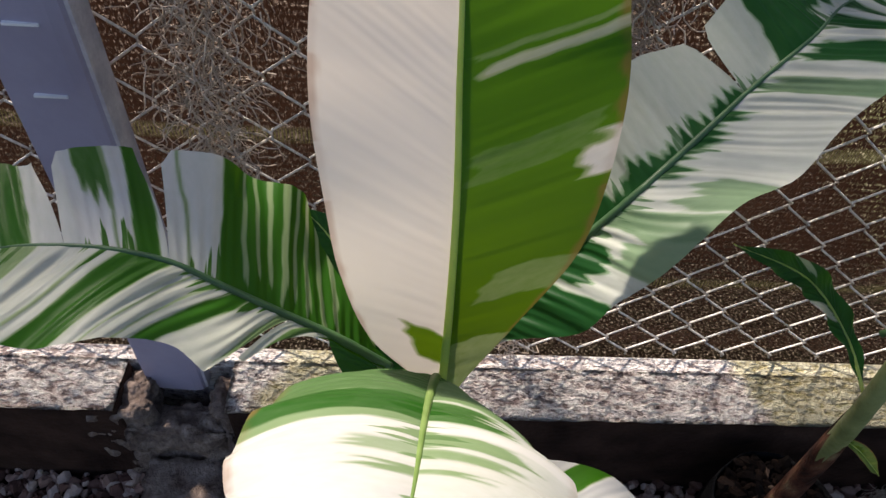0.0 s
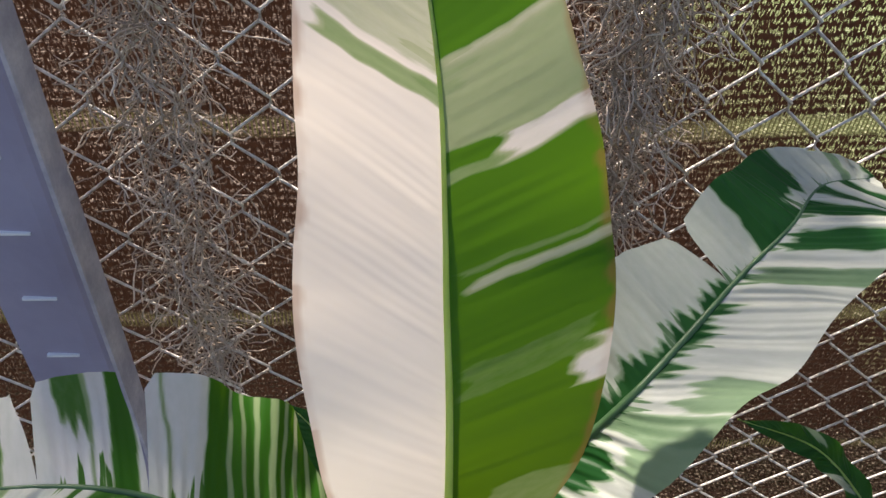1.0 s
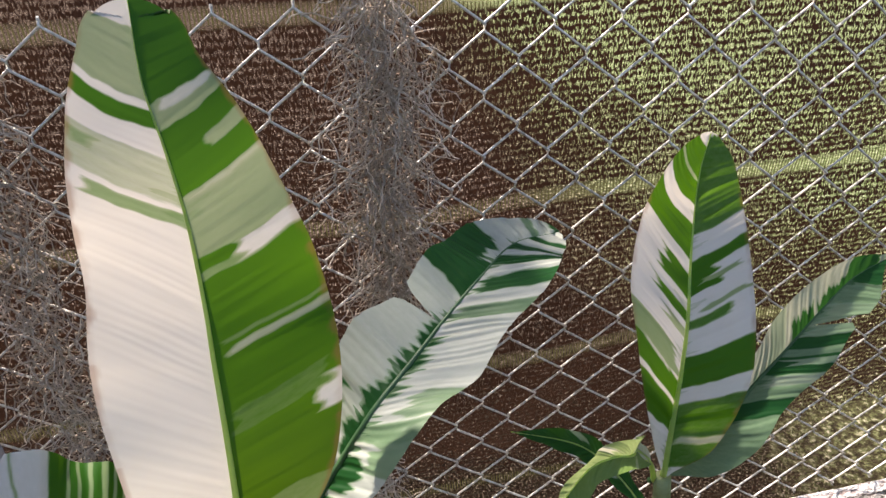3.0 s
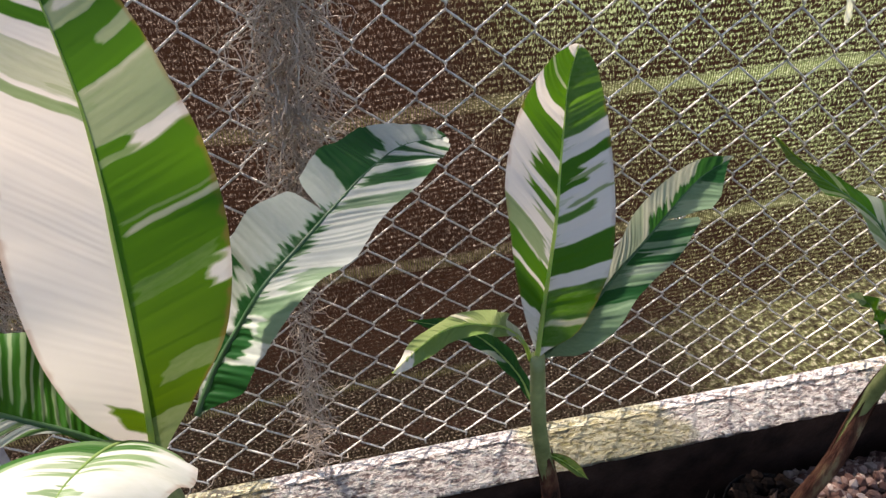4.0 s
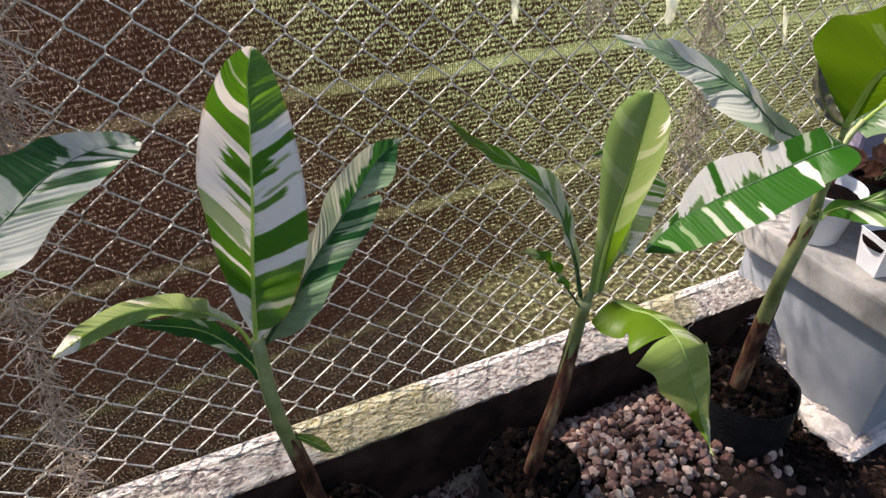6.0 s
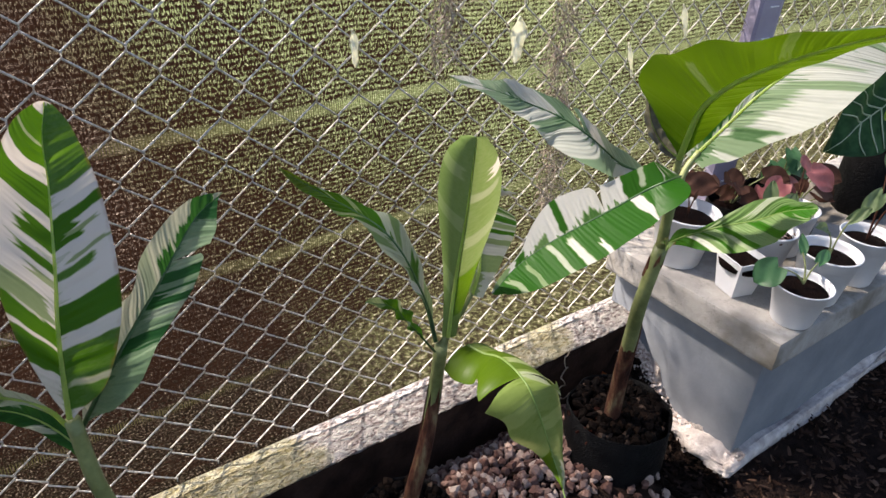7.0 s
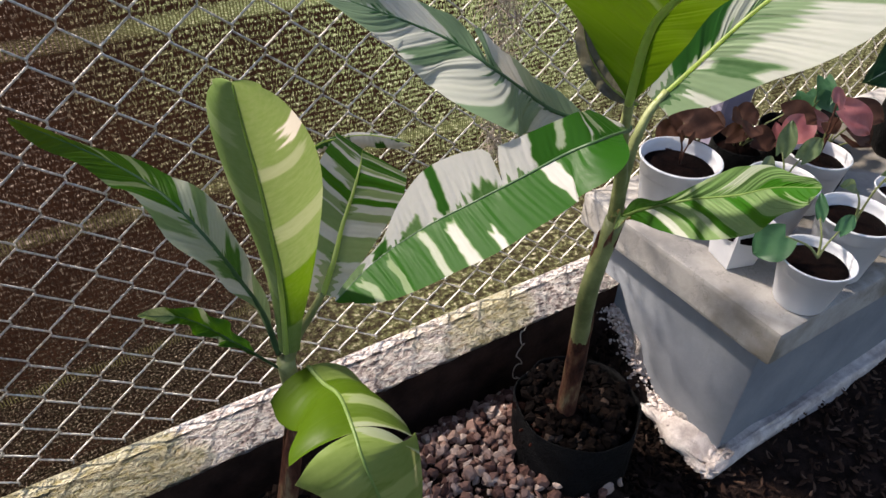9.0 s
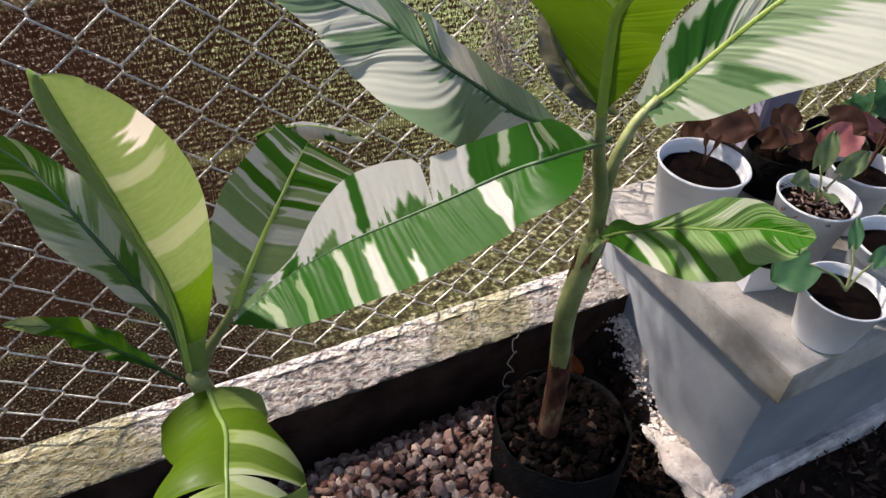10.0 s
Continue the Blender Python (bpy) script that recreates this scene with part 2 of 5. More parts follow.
def make_kerb_material():
    """Weathered pale kerb top with yellow-green moss stains."""
    m = Nodes("weathered_kerb")
    v = m.coords()
    a = m.noise(v, 22, 5)
    f = m.noise(v, 130, 4, 0.7)
    sunlit_grit = m.noise(m.coords((0.5, 1.0, 1.0)), 120, 3, 0.7)
    c = m.ramp(a, [(0.32, (0.66, 0.55, 0.51)), (0.68, (0.90, 0.82, 0.77))])
    c = m.mix(m.math("MULTIPLY", m.math("SUBTRACT", f, 0.35), 0.5), c, (0.24, 0.19, 0.17))
    # rough pale and dark grains; sparkle of sun through the cloth is coloured in
    c = m.mix(m.ramp(sunlit_grit, [(0.50, (0, 0, 0)), (0.57, (0.95, 0.95, 0.95))]), c, (0.95, 0.90, 0.85))
    c = m.mix(m.ramp(sunlit_grit, [(0.39, (0.9, 0.9, 0.9)), (0.46, (0, 0, 0))]), c, (0.22, 0.155, 0.14))
    sx = m.add("SeparateXYZ")
    m.put(sx.inputs[0], v)
    along = m.math("SINE", m.math("ADD", m.math("MULTIPLY", sx.outputs[0], 9.0), -4.3))
    moss = m.ramp(m.math("ADD", m.math("MULTIPLY", along, 0.35), m.noise(v, 9, 4)), [(0.62, (0, 0, 0)), (0.78, (1, 1, 1))])
    c = m.mix(m.math("MULTIPLY", moss, 0.6), c, m.mix(f, (0.30, 0.27, 0.05), (0.50, 0.46, 0.18)))
    m.bump(m.math("ADD", m.math("ADD", a, f), m.math("MULTIPLY", sunlit_grit, 2.2)), 1.0, 0.016)
    return m.base(c, 0.9)


def make_slab_material():
    """Grey cement slab with brown-olive stains and hairline cracks."""
    m = Nodes("concrete_slab")
    m.b.inputs["Specular IOR Level"].default_value = 0.25
    v = m.coords()
    a, f = m.noise(v, 10, 5), m.noise(v, 90, 4, 0.7)
    c = m.ramp(a, [(0.32, (0.29, 0.275, 0.26)), (0.68, (0.44, 0.42, 0.39))])
    c = m.mix(m.ramp(m.noise(v, 4.5, 4), [(0.50, (0, 0, 0)), (0.60, (0.75, 0.75, 0.75))]), c, (0.15, 0.125, 0.085))
    c = m.mix(m.math("MULTIPLY", m.math("SUBTRACT", f, 0.25), 0.5), c, (0.11, 0.10, 0.095))
    crack = m.math("ABSOLUTE", m.math("SUBTRACT", m.noise(v, 5, 6, 0.7), 0.5))
    c = m.mix(m.ramp(crack, [(0.0, (0.35, 0.35, 0.35)), (0.005, (0, 0, 0))]), c, (0.07, 0.06, 0.05))
    m.bump(m.math("ADD", a, f), 0.5, 0.002)
    return m.base(c, 0.85)


def make_sheath_material():
    """Dry banana sheath: dark and reddish-brown streaks along the stem, some straw-pale fibres."""
    m = Nodes("dry_sheath")
    m.b.inputs["Specular IOR Level"].default_value = 0.15
    a = m.noise(m.coords((1, 1, 0.35)), 42, 4, 0.6)
    f = m.noise(m.coords((1, 1, 0.06)), 420, 3, 0.6)
    c = m.ramp(a, [(0.34, (0.010, 0.004, 0.003)), (0.47, (0.085, 0.030, 0.019)), (0.57, (0.16, 0.072, 0.042)), (0.67, (0.30, 0.22, 0.12))])
    c = m.mix(m.math("MULTIPLY", f, 0.7), c, (0.02, 0.009, 0.006))
    m.bump(m.math("ADD", a, f), 0.9, 0.004)
    return m.base(c, 0.75)


LEAF = make_leaf_material()
RIB = make_plain_leaf("midrib_green", (0.34, 0.45, 0.13), (0.46, 0.55, 0.20), 60, trans=0.6)
RIB_MID = make_plain_leaf("midrib_mid_green", (0.12, 0.20, 0.05), (0.20, 0.29, 0.09), 60, trans=0.35)
RIB_DARK = make_plain_leaf("midrib_dark_green", (0.035, 0.085, 0.035), (0.06, 0.13, 0.05), 60, trans=0.25)
STEM = speckled("pseudostem", (0.115, 0.14, 0.045), (0.30, 0.335, 0.135), 24, 0.5, 0.4, fine=120, fine_amount=0.3)
SHEATH = make_sheath_material()
CLOTH = make_cloth_material()
LAWN = make_lawn_material()
WIRE = speckled("galvanised_wire", (0.55, 0.51, 0.46), (0.95, 0.90, 0.84), 160, 0.46, 0.9, 0.001, metal=0.7, fine_amount=0.25)
POST = speckled("grey_painted_post", (0.25, 0.225, 0.31), (0.32, 0.295, 0.39), 9, 0.5, 0.15, 0.001, fine_amount=0.12)
# edge paler than the post: the sun on it is put into the colour
POST_EDGE = speckled("sunlit_post_edge", (0.36, 0.34, 0.40), (0.62, 0.59, 0.62), 30, 0.5, 0.3, 0.001, fine_amount=0.4)
KERB = make_kerb_material()
# kerb side near black: its shade is put into the colour
KERB_SIDE = speckled("shaded_kerb_side", (0.017, 0.009, 0.007), (0.056, 0.031, 0.023), 18, 0.9, 0.9, 0.005, spec=0.08)
# wall render darkened and blued: its shade sits in the colour
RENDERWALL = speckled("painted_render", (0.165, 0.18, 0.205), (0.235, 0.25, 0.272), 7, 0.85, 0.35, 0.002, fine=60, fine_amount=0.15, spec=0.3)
CONCRETE = make_slab_material()
ROUGHBASE = speckled("crumbling_concrete", (0.48, 0.41, 0.38), (0.84, 0.77, 0.72), 35, 0.95, 1.0, 0.006, fine=160, spec=0.2)
FOOTING = speckled("earthy_concrete", (0.09, 0.06, 0.05), (0.34, 0.27, 0.23), 40, 0.95, 1.0, 0.008, fine=150, fine_amount=0.6, spec=0.2)
WHITEPOT = speckled("white_plastic", (0.62, 0.63, 0.66), (0.76, 0.76, 0.78), 9, 0.42, 0.1, 0.0005, fine_amount=0.05)
BLACKBAG = speckled("black_polythene", (0.003, 0.003, 0.0033), (0.008, 0.008, 0.0085), 20, 0.5, 0.8, 0.006, fine_amount=0.1, spec=0.07)
SOIL = speckled("potting_soil", (0.003, 0.0015, 0.0012), (0.014, 0.006, 0.0046), 90, 0.95, 1.0, 0.005, spec=0.06)
GROUND = speckled("dark_soil", (0.011, 0.007, 0.0055), (0.042, 0.026, 0.021), 26, 0.95, 1.0, 0.01, fine=160, spec=0.08)
GRAVEL = by_island("gravel_stone", [(0.0, (0.06, 0.03, 0.026)), (0.3, (0.19, 0.105, 0.085)), (0.6, (0.32, 0.21, 0.175)), (0.85, (0.56, 0.45, 0.39)), (1.0, (0.13, 0.065, 0.054))])
GRAVEL_ONE = by_island("gravel_piece", [(0.0, (0.06, 0.03, 0.026)), (0.3, (0.19, 0.105, 0.085)), (0.6, (0.32, 0.21, 0.175)), (0.85, (0.56, 0.45, 0.39)), (1.0, (0.13, 0.065, 0.054))], objects=True)
BARK = by_island("bark_chip", [(0.0, (0.02, 0.011, 0.008)), (0.5, (0.06, 0.033, 0.023)), (0.85, (0.11, 0.065, 0.045)), (1.0, (0.18, 0.12, 0.09))])
MOSS = by_island("grey_moss", [(0.0, (0.37, 0.29, 0.23)), (0.6, (0.54, 0.44, 0.36)), (1.0, (0.70, 0.59, 0.49))], scale=20, bump=0.1)


# ---- mesh helpers ----
def mesh_of(bm, name):
    me = bpy.data.meshes.new(name)
    bm.to_mesh(me)
    bm.free()
    return me


def smooth(me):
    me.polygons.foreach_set("use_smooth", [True] * len(me.polygons))


def part(name, bm, material, parent, label="", flat=False):
    me = mesh_of(bm, name) if isinstance(bm, bmesh.types.BMesh) else bm
    if not flat:
        smooth(me)
    if material and not me.materials:
        me.materials.append(material)
    ob = new(name, me)
    ob.parent = parent
    if label:
        ob["label"] = label
    return ob


def thing(name, label, category, group="", kind=""):
    return tagged(new(name), label, category, group, kind)


def solid(name, bm, material, label, category, kind="", flat=False, group=""):
    return tagged(part(name, bm, material, None, flat=flat), label, category, group, kind)


def box(x0, x1, y0, y1, z0, z1, bevel=0.0, segs=2):
    bm = bmesh.new()
    bmesh.ops.create_cube(bm, size=1, matrix=Matrix.LocRotScale(((x0 + x1) / 2, (y0 + y1) / 2, (z0 + z1) / 2), None, (x1 - x0, y1 - y0, z1 - z0)))
    if bevel:
        bmesh.ops.bevel(bm, geom=bm.edges[:], offset=bevel, segments=segs, affect="EDGES", profile=0.6)
    return bm


def catmull(pts, n):
    """n + 1 points along a smooth curve through pts, evenly spaced."""
    p = [Vector(q) for q in pts]
    p = [p[0] * 2 - p[1], *p, p[-1] * 2 - p[-2]]
    fine = []
    for k in range(1, len(p) - 2):
        for j in range(24):
            t = j / 24
            a, b, c, d = p[k - 1:k + 3]
            fine.append(0.5 * (2 * b + (c - a) * t + (2 * a - 5 * b + 4 * c - d) * t * t + (3 * b - a - 3 * c + d) * t ** 3))
    fine.append(p[-2])
    acc = [0.0]
    for a, b in zip(fine, fine[1:]):
        acc.append(acc[-1] + (b - a).length)
    out, k = [], 0
    for j in range(n + 1):
        d = acc[-1] * j / n
        while k < len(acc) - 2 and acc[k + 1] < d:
            k += 1
        f = (d - acc[k]) / max(acc[k + 1] - acc[k], 1e-9)
        out.append(fine[k].lerp(fine[k + 1], f))
    return out, acc[-1]


def tube(bm, pts, radii, sides=8, cap=True):
    """A tube through pts (already fine) with a radius at each."""
    rings = []
    up = Vector((0.31, 0.2, 0.93))
    for k, q in enumerate(pts):
        t = (pts[min(k + 1, len(pts) - 1)] - pts[max(k - 1, 0)]).normalized()
        a = t.cross(up)
        if a.length < 0.1:
            a = t.cross(Vector((1, 0, 0)))
        a.normalize()
        b = t.cross(a)
        rings.append([bm.verts.new(q + (a * math.cos(2 * math.pi * j / sides) + b * math.sin(2 * math.pi * j / sides)) * radii[k]) for j in range(sides)])
    for r, s in zip(rings, rings[1:]):
        for j in range(sides):
            bm.faces.new((r[j], r[(j + 1) % sides], s[(j + 1) % sides], s[j]))
    if cap:
        bm.faces.new(rings[0][::-1])
        bm.faces.new(rings[-1])
    return bm


def lerp_list(values, s):
    """Smooth value at s (0..1) of evenly spaced stations."""
    f = max(0.0, min(1.0, s)) * (len(values) - 1)
    k = min(int(f), len(values) - 2)
    f -= k
    a, b = values[k], values[k + 1]
    m0 = (values[k + 1] - values[max(k - 1, 0)]) / 2
    m1 = (values[min(k + 2, len(values) - 1)] - values[k]) / 2
    return max(0.0, (2 * f ** 3 - 3 * f * f + 1) * a + (f ** 3 - 2 * f * f + f) * m0 + (3 * f * f - 2 * f ** 3) * b + (f ** 3 - f * f) * m1)


def stripes(seed, share, pale=0.35, width=0.05):
    """Random pigment sectors for one half of a leaf: (from, to, tone, inner, outer)."""
    r = random.Random(seed)
    out, w = [], -0.15
    while w < 1.1:
        step = width * r.uniform(0.35, 1.9)
        x = r.random()
        if x < share:
            out.append((w, w + step, r.uniform(0.85, 1.0), 0, 1.1))
        elif x < share + (1 - share) * pale:
            out.append((w, w + step, r.uniform(0.3, 0.55), 0 if r.random() < 0.6 else r.uniform(0, .4), 1.1))
        w += step
    return out


def leaf(parent, pts, facing, wl, wr, left=(), right=(), base=(0.0, 0.0), fold=0.25, curl=0.0, slant=0.10, hue=0.3,
         tears=(), ripple=0.0, dry=0.0, seed=1, rib=0.0035, streak=0.25, name="leaf", label="", sweep=0.18, pleat=0.0016, comb=1.0, rib_green=0.0):
    """One banana leaf. pts: its midrib from base to tip; facing: where its upper face looks; wl, wr: half widths along it;
    left, right: pigment sectors; tears: (side, place, gap)."""
    length = catmull(pts, 40)[1]
    rows, cols = max(50, min(400, round(length * 900))), max(6, min(32, round(max(*wl, *wr) * 380)))
    slants = slant if isinstance(slant, tuple) else (slant, slant)
    hues = hue if isinstance(hue, tuple) else (hue, hue)
    mid, length = catmull(pts, rows)
    n0, n1 = (Vector(f).normalized() for f in (facing if isinstance(facing[0], tuple) else (facing, facing)))
    frames = []
    for k, q in enumerate(mid):
        t = (mid[min(k + 1, rows)] - mid[max(k - 1, 0)]).normalized()
        n = n0.lerp(n1, k / rows)
        s = t.cross(n).normalized()
        frames.append((q, t, s, s.cross(t).normalized()))
    sd = seed * 7.31

    def spot(side, s, v, w0):
        f = max(0.0, min(1.0, s)) * rows
        k = min(int(f), rows - 1)
        f -= k
        q, t, sv, n = (a.lerp(b, f) for a, b in zip(frames[k], frames[k + 1]))
        w = lerp_list(wr if side > 0 else wl, s)
        if s > 0.93:
            w *= math.sqrt(max(0.0, 1 - ((s - 0.93) / 0.07) ** 2))
        a = fold + curl * v
        out = w * v
        lift = out * math.sin(a) + ripple * w * v * v * math.sin(s * 31 + sd + side) + ripple * 0.5 * w * v * noise.noise((s * 9, side * 3 + sd, v))
        d = w0 * length
        lift += pleat * min(1.0, v * 6) * (1 - 0.55 * v) * (noise.noise((d * 95, side * 4.0, sd)) + 0.6 * noise.noise((d * 210, side * 2.0, sd + v * 0.6)))
        return q + sv * (side * out * math.cos(a)) + n * lift + t * (sweep * w * v * (1 if s < 0.97 else 0))

    def tone(side, s, v):
        w = s
        jag = 0.008 * noise.noise((w * 9, v * 2.5, sd)) + 0.0025 * noise.noise((w * 30, v * 7, sd + 5))
        val = base[0] if side < 0 else base[1]
        for w0, w1, tn, v0, v1 in (left if side < 0 else right):
            jv = streak * noise.noise((w * 95, 1.7, sd + tn * 9))
            k = min((w + jag - w0) / 0.005, (w1 - w - jag) / 0.005)
            if v0 > 0:
                k = min(k, (v - v0 + jv) / 0.10 + 0.5)
            if v1 < 1:
                k = min(k, (v1 + jv - v) / 0.10 + 0.5)
            k = max(0.0, min(1.0, k + 0.5))
            val += (tn - val) * k
        return val

    bm = bmesh.new()
    uvl = bm.loops.layers.uv.new("veins")
    info = {}
    for side in (-1, 1):
        cuts = sorted((p, g) for sd_, p, g in tears if sd_ == side)
        spans, s0, g0 = [], 0.0, 0.0
        for p, g in cuts:
            spans.append((s0, p, g0, g))
            s0, g0 = p, g
        spans.append((s0, 1.0, g0, 0.0))
        for a, b, ga, gb in spans:
            n = max(2, round((b - a) * rows))
            grid = []
            for i in range(n + 1):
                row = []
                for j in range(cols + 1):
                    v = j / cols
                    lo, hi = a + ga * v ** 1.5, b - gb * v ** 1.5
                    s = lo + (hi - lo) * i / n
                    vv = v
                    if ga and i < 3:
                        vv = v * (1 - 0.05 * (3 - i) * v)
                    if gb and n - i < 3:
                        vv = v * (1 - 0.05 * (3 - n + i) * v)
                    w = s
                    s = w + slants[side > 0] * 4 * w * (1 - w) * v
                    vert = bm.verts.new(spot(side, s, vv, w))
                    edge = noise.noise((s * 40, side * 5.0, sd))
                    d = dry * max(0.0, min(1.0, (v - 0.94 + 0.05 * edge) * 25)) * (0.4 + 0.6 * (noise.noise((s * 11, 2.0, sd)) > -0.1))
                    info[vert] = (tone(side, w, v), d, hues[0] + (hues[1] - hues[0]) * w, w * length, v)
                    row.append(vert)
                grid.append(row)
            for r0, r1 in zip(grid, grid[1:]):
                for j in range(cols):
                    f = (r0[j], r0[j + 1], r1[j + 1], r1[j])
                    bm.faces.new(f if side > 0 else f[::-1])
    for f in bm.faces:
        for lp in f.loops:
            lp[uvl].uv = (info[lp.vert][3], info[lp.vert][4])
    bm.verts.index_update()
    order = [info[v] for v in bm.verts]
    me = mesh_of(bm, name)
    col = me.color_attributes.new("tone", "FLOAT_COLOR", "POINT")
    col.data.foreach_set("color", [x for tn, d, h, _, _ in order for x in (tn, d, h, comb)])
    ob = part(name, me, LEAF, parent, label)
    rb = bmesh.new()
    use = list(range(0, rows + 1, 3))
    tube(rb, [mid[k] + frames[k][3] * (rib * -0.15) for k in use], [max(0.0006, rib * (1 - 0.85 * k / rows)) for k in use], 8)
    part("midrib", rb, RIB_DARK if rib_green > 0.7 else RIB_MID if rib_green > 0.3 else RIB, ob)
    return ob


def stalk(parent, pts, r0, r1, material=STEM, name="stem", n=24, wob=0.06, label="", sides=12):
    mid, _ = catmull(pts, n)
    bm = bmesh.new()
    tube(bm, mid, [(r0 + (r1 - r0) * k / n) * (1 + wob * noise.noise((k * 0.5, r0 * 90, 2))) for k in range(n + 1)], sides)
    return part(name, bm, material, parent, label)


def sheath(parent, pts, r0, r1, label="dry brown sheath", seed=1.0, ragged=0.3, sides=20, n=28):
    """Dry sheath round a stem, its upper edge torn into tongues."""
    mid, _ = catmull(pts, 200)
    bm = bmesh.new()
    cols = []
    for j in range(sides):
        a = 2 * math.pi * j / sides
        reach = 1 - ragged * (0.5 + 0.9 * noise.noise((math.cos(a) * 1.6, math.sin(a) * 1.6, seed * 3.7)))
        col = []
        for k in range(n + 1):
            f = min(1.0, reach * k / n)
            q = mid[round(f * 200)]
            t = (mid[min(200, round(f * 200) + 3)] - mid[max(0, round(f * 200) - 3)]).normalized()
            u = t.cross(Vector((0, 1, 0))).normalized()
            w = u.cross(t)
            r = (r0 + (r1 - r0) * f) * (1 + 0.07 * noise.noise((math.cos(a) * 2, math.sin(a) * 2, f * 9 + seed))) * (1 - 0.10 * max(0.0, k / n - 0.9) * 10)
            col.append(bm.verts.new(q + (u * math.cos(a) + w * math.sin(a)) * r))
        cols.append(col)
    for j in range(sides):
        c0, c1 = cols[j], cols[(j + 1) % sides]
        for k in range(n):
            bm.faces.new((c0[k], c1[k], c1[k + 1], c0[k + 1]))
    return part("dry_sheath", bm, SHEATH, parent, label)


def revolve(profile, sides=32, cx=0.0, cy=0.0, wobble=0.0, seed=0.0):
    """A turned shape from (radius, height) pairs."""
    bm = bmesh.new()
    rings = []
    for r, z in profile:
        ring = []
        for j in range(sides):
            a = 2 * math.pi * j / sides
            k = 1 + wobble * noise.noise((math.cos(a) * 2.2, math.sin(a) * 2.2 + seed, z * 14))
            ring.append(bm.verts.new((cx + r * k * math.cos(a), cy + r * k * math.sin(a), z)))
        rings.append(ring)
    for a, b in zip(rings, rings[1:]):
        for j in range(sides):
            bm.faces.new((a[j], a[(j + 1) % sides], b[(j + 1) % sides], b[j]))
    bm.faces.new(rings[0][::-1])
    bm.faces.new(rings[-1])
    bmesh.ops.recalc_face_normals(bm, faces=bm.faces[:])
    return bm


def rough_grid(x0, x1, y0, y1, z, nx, ny, amp, freq, seed):
    bm = bmesh.new()
    vs = [[bm.verts.new((x0 + (x1 - x0) * i / nx, y0 + (y1 - y0) * j / ny,
                         z + amp * noise.fractal(((x0 + (x1 - x0) * i / nx) * freq, (y0 + (y1 - y0) * j / ny) * freq, seed), 1.0, 2.0, 4)))
           for j in range(ny + 1)] for i in range(nx + 1)]
    for i in range(nx):
        for j in range(ny):
            bm.faces.new((vs[i][j], vs[i + 1][j], vs[i + 1][j + 1], vs[i][j + 1]))
    return bm


def displaced(bm, cuts, amp, freq, seed):
    bmesh.ops.subdivide_edges(bm, edges=bm.edges[:], cuts=cuts, use_grid_fill=True)
    bm.normal_update()
    for v in bm.verts:
        v.co += v.normal * amp * noise.fractal(v.co * freq + Vector((seed, 0, 0)), 1.0, 2.0, 4)
    return bm


# ---- ground ----
bm = bmesh.new()
bmesh.ops.create_grid(bm, x_segments=2, y_segments=2, size=600)
ground = solid("ground", bm, LAWN, "sunlit lawn and bare brown soil behind the fence", "ground", "structure")
ground.location.z = G - 0.03


def heap(x, y):
    """Height of the gravel heaped against the kerb beside the bench."""
    def ease(a, b, v):
        k = min(1, max(0, (v - a) / (b - a)))
        return k * k * (3 - 2 * k)
    loose = 0.108 * ease(0.80, 1.04, x) * (1 - ease(1.36, 1.50, x)) * ease(0.05, 0.36, y) * (1 - 0.6 * ease(0.52, 0.60, y))
    return loose + 0.155 * ease(1.49, 1.60, x) * (1 - ease(1.66, 1.7, x)) * ease(0.38, 0.60, y)


bed = rough_grid(-2.0, 4.5, -1.6, 0.64, G, 200, 70, 0.012, 9, 3.0)
for v in bed.verts:
    v.co.z += heap(v.co.x, v.co.y)
solid("soil_bed", bed, GROUND, "dark soil under the potted plants", "ground", "structure")

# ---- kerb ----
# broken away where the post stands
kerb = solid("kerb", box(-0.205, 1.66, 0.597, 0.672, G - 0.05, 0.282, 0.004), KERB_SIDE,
             "low kerb, weathered pale top and side darkened as in shade", "kerb", "structure", flat=True)
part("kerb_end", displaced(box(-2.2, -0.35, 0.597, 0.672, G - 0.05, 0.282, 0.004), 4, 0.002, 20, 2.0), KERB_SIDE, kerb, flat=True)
for x0, x1, n in ((-2.2, -0.352, 200), (-0.207, 1.66, 210)):
    top = rough_grid(x0, x1, 0.594, 0.674, 0.2865, n, 10, 0.004, 38, 8.0)
    bmesh.ops.solidify(top, geom=top.faces[:], thickness=0.006)
    part("kerb_top", top, KERB, kerb, "rough weathered pale kerb top")
part("back_strip", displaced(box(-2.2, 1.66, 0.676, 0.70, G - 0.05, 0.283, 0.003), 10, 0.003, 30, 4.0), KERB, kerb, "rough cement strip behind the kerb top")

# ---- fence: post, cloth, wire ----
fence = thing("chain_link_fence", "galvanised chain-link fence in front of brown shade cloth", "fence", kind="structure")
cell_w, cell_h = 0.072, 0.070


def zigzag():
    bm = bmesh.new()
    pts = []
    n = int((FENCE_TOP - 0.29) / (cell_h / 2))
    for k in range(n):
        z = 0.292 + k * cell_h / 2
        sx = 1 if k % 2 else -1
        x = sx * (cell_w / 4 + 0.0016)
        y = 0.0022 * (1 if k % 2 else -1)
        for d in (-1, 1):
            pts.append(Vector((x - sx * 0.0012, y * (-d), z + d * 0.0035)))
    tube(bm, pts, [0.0014] * len(pts), 6)
    me = mesh_of(bm, "wire")
    smooth(me)
    me.materials.append(WIRE)
    return me


me_wire = zigzag()
x, k = -1.5, 0
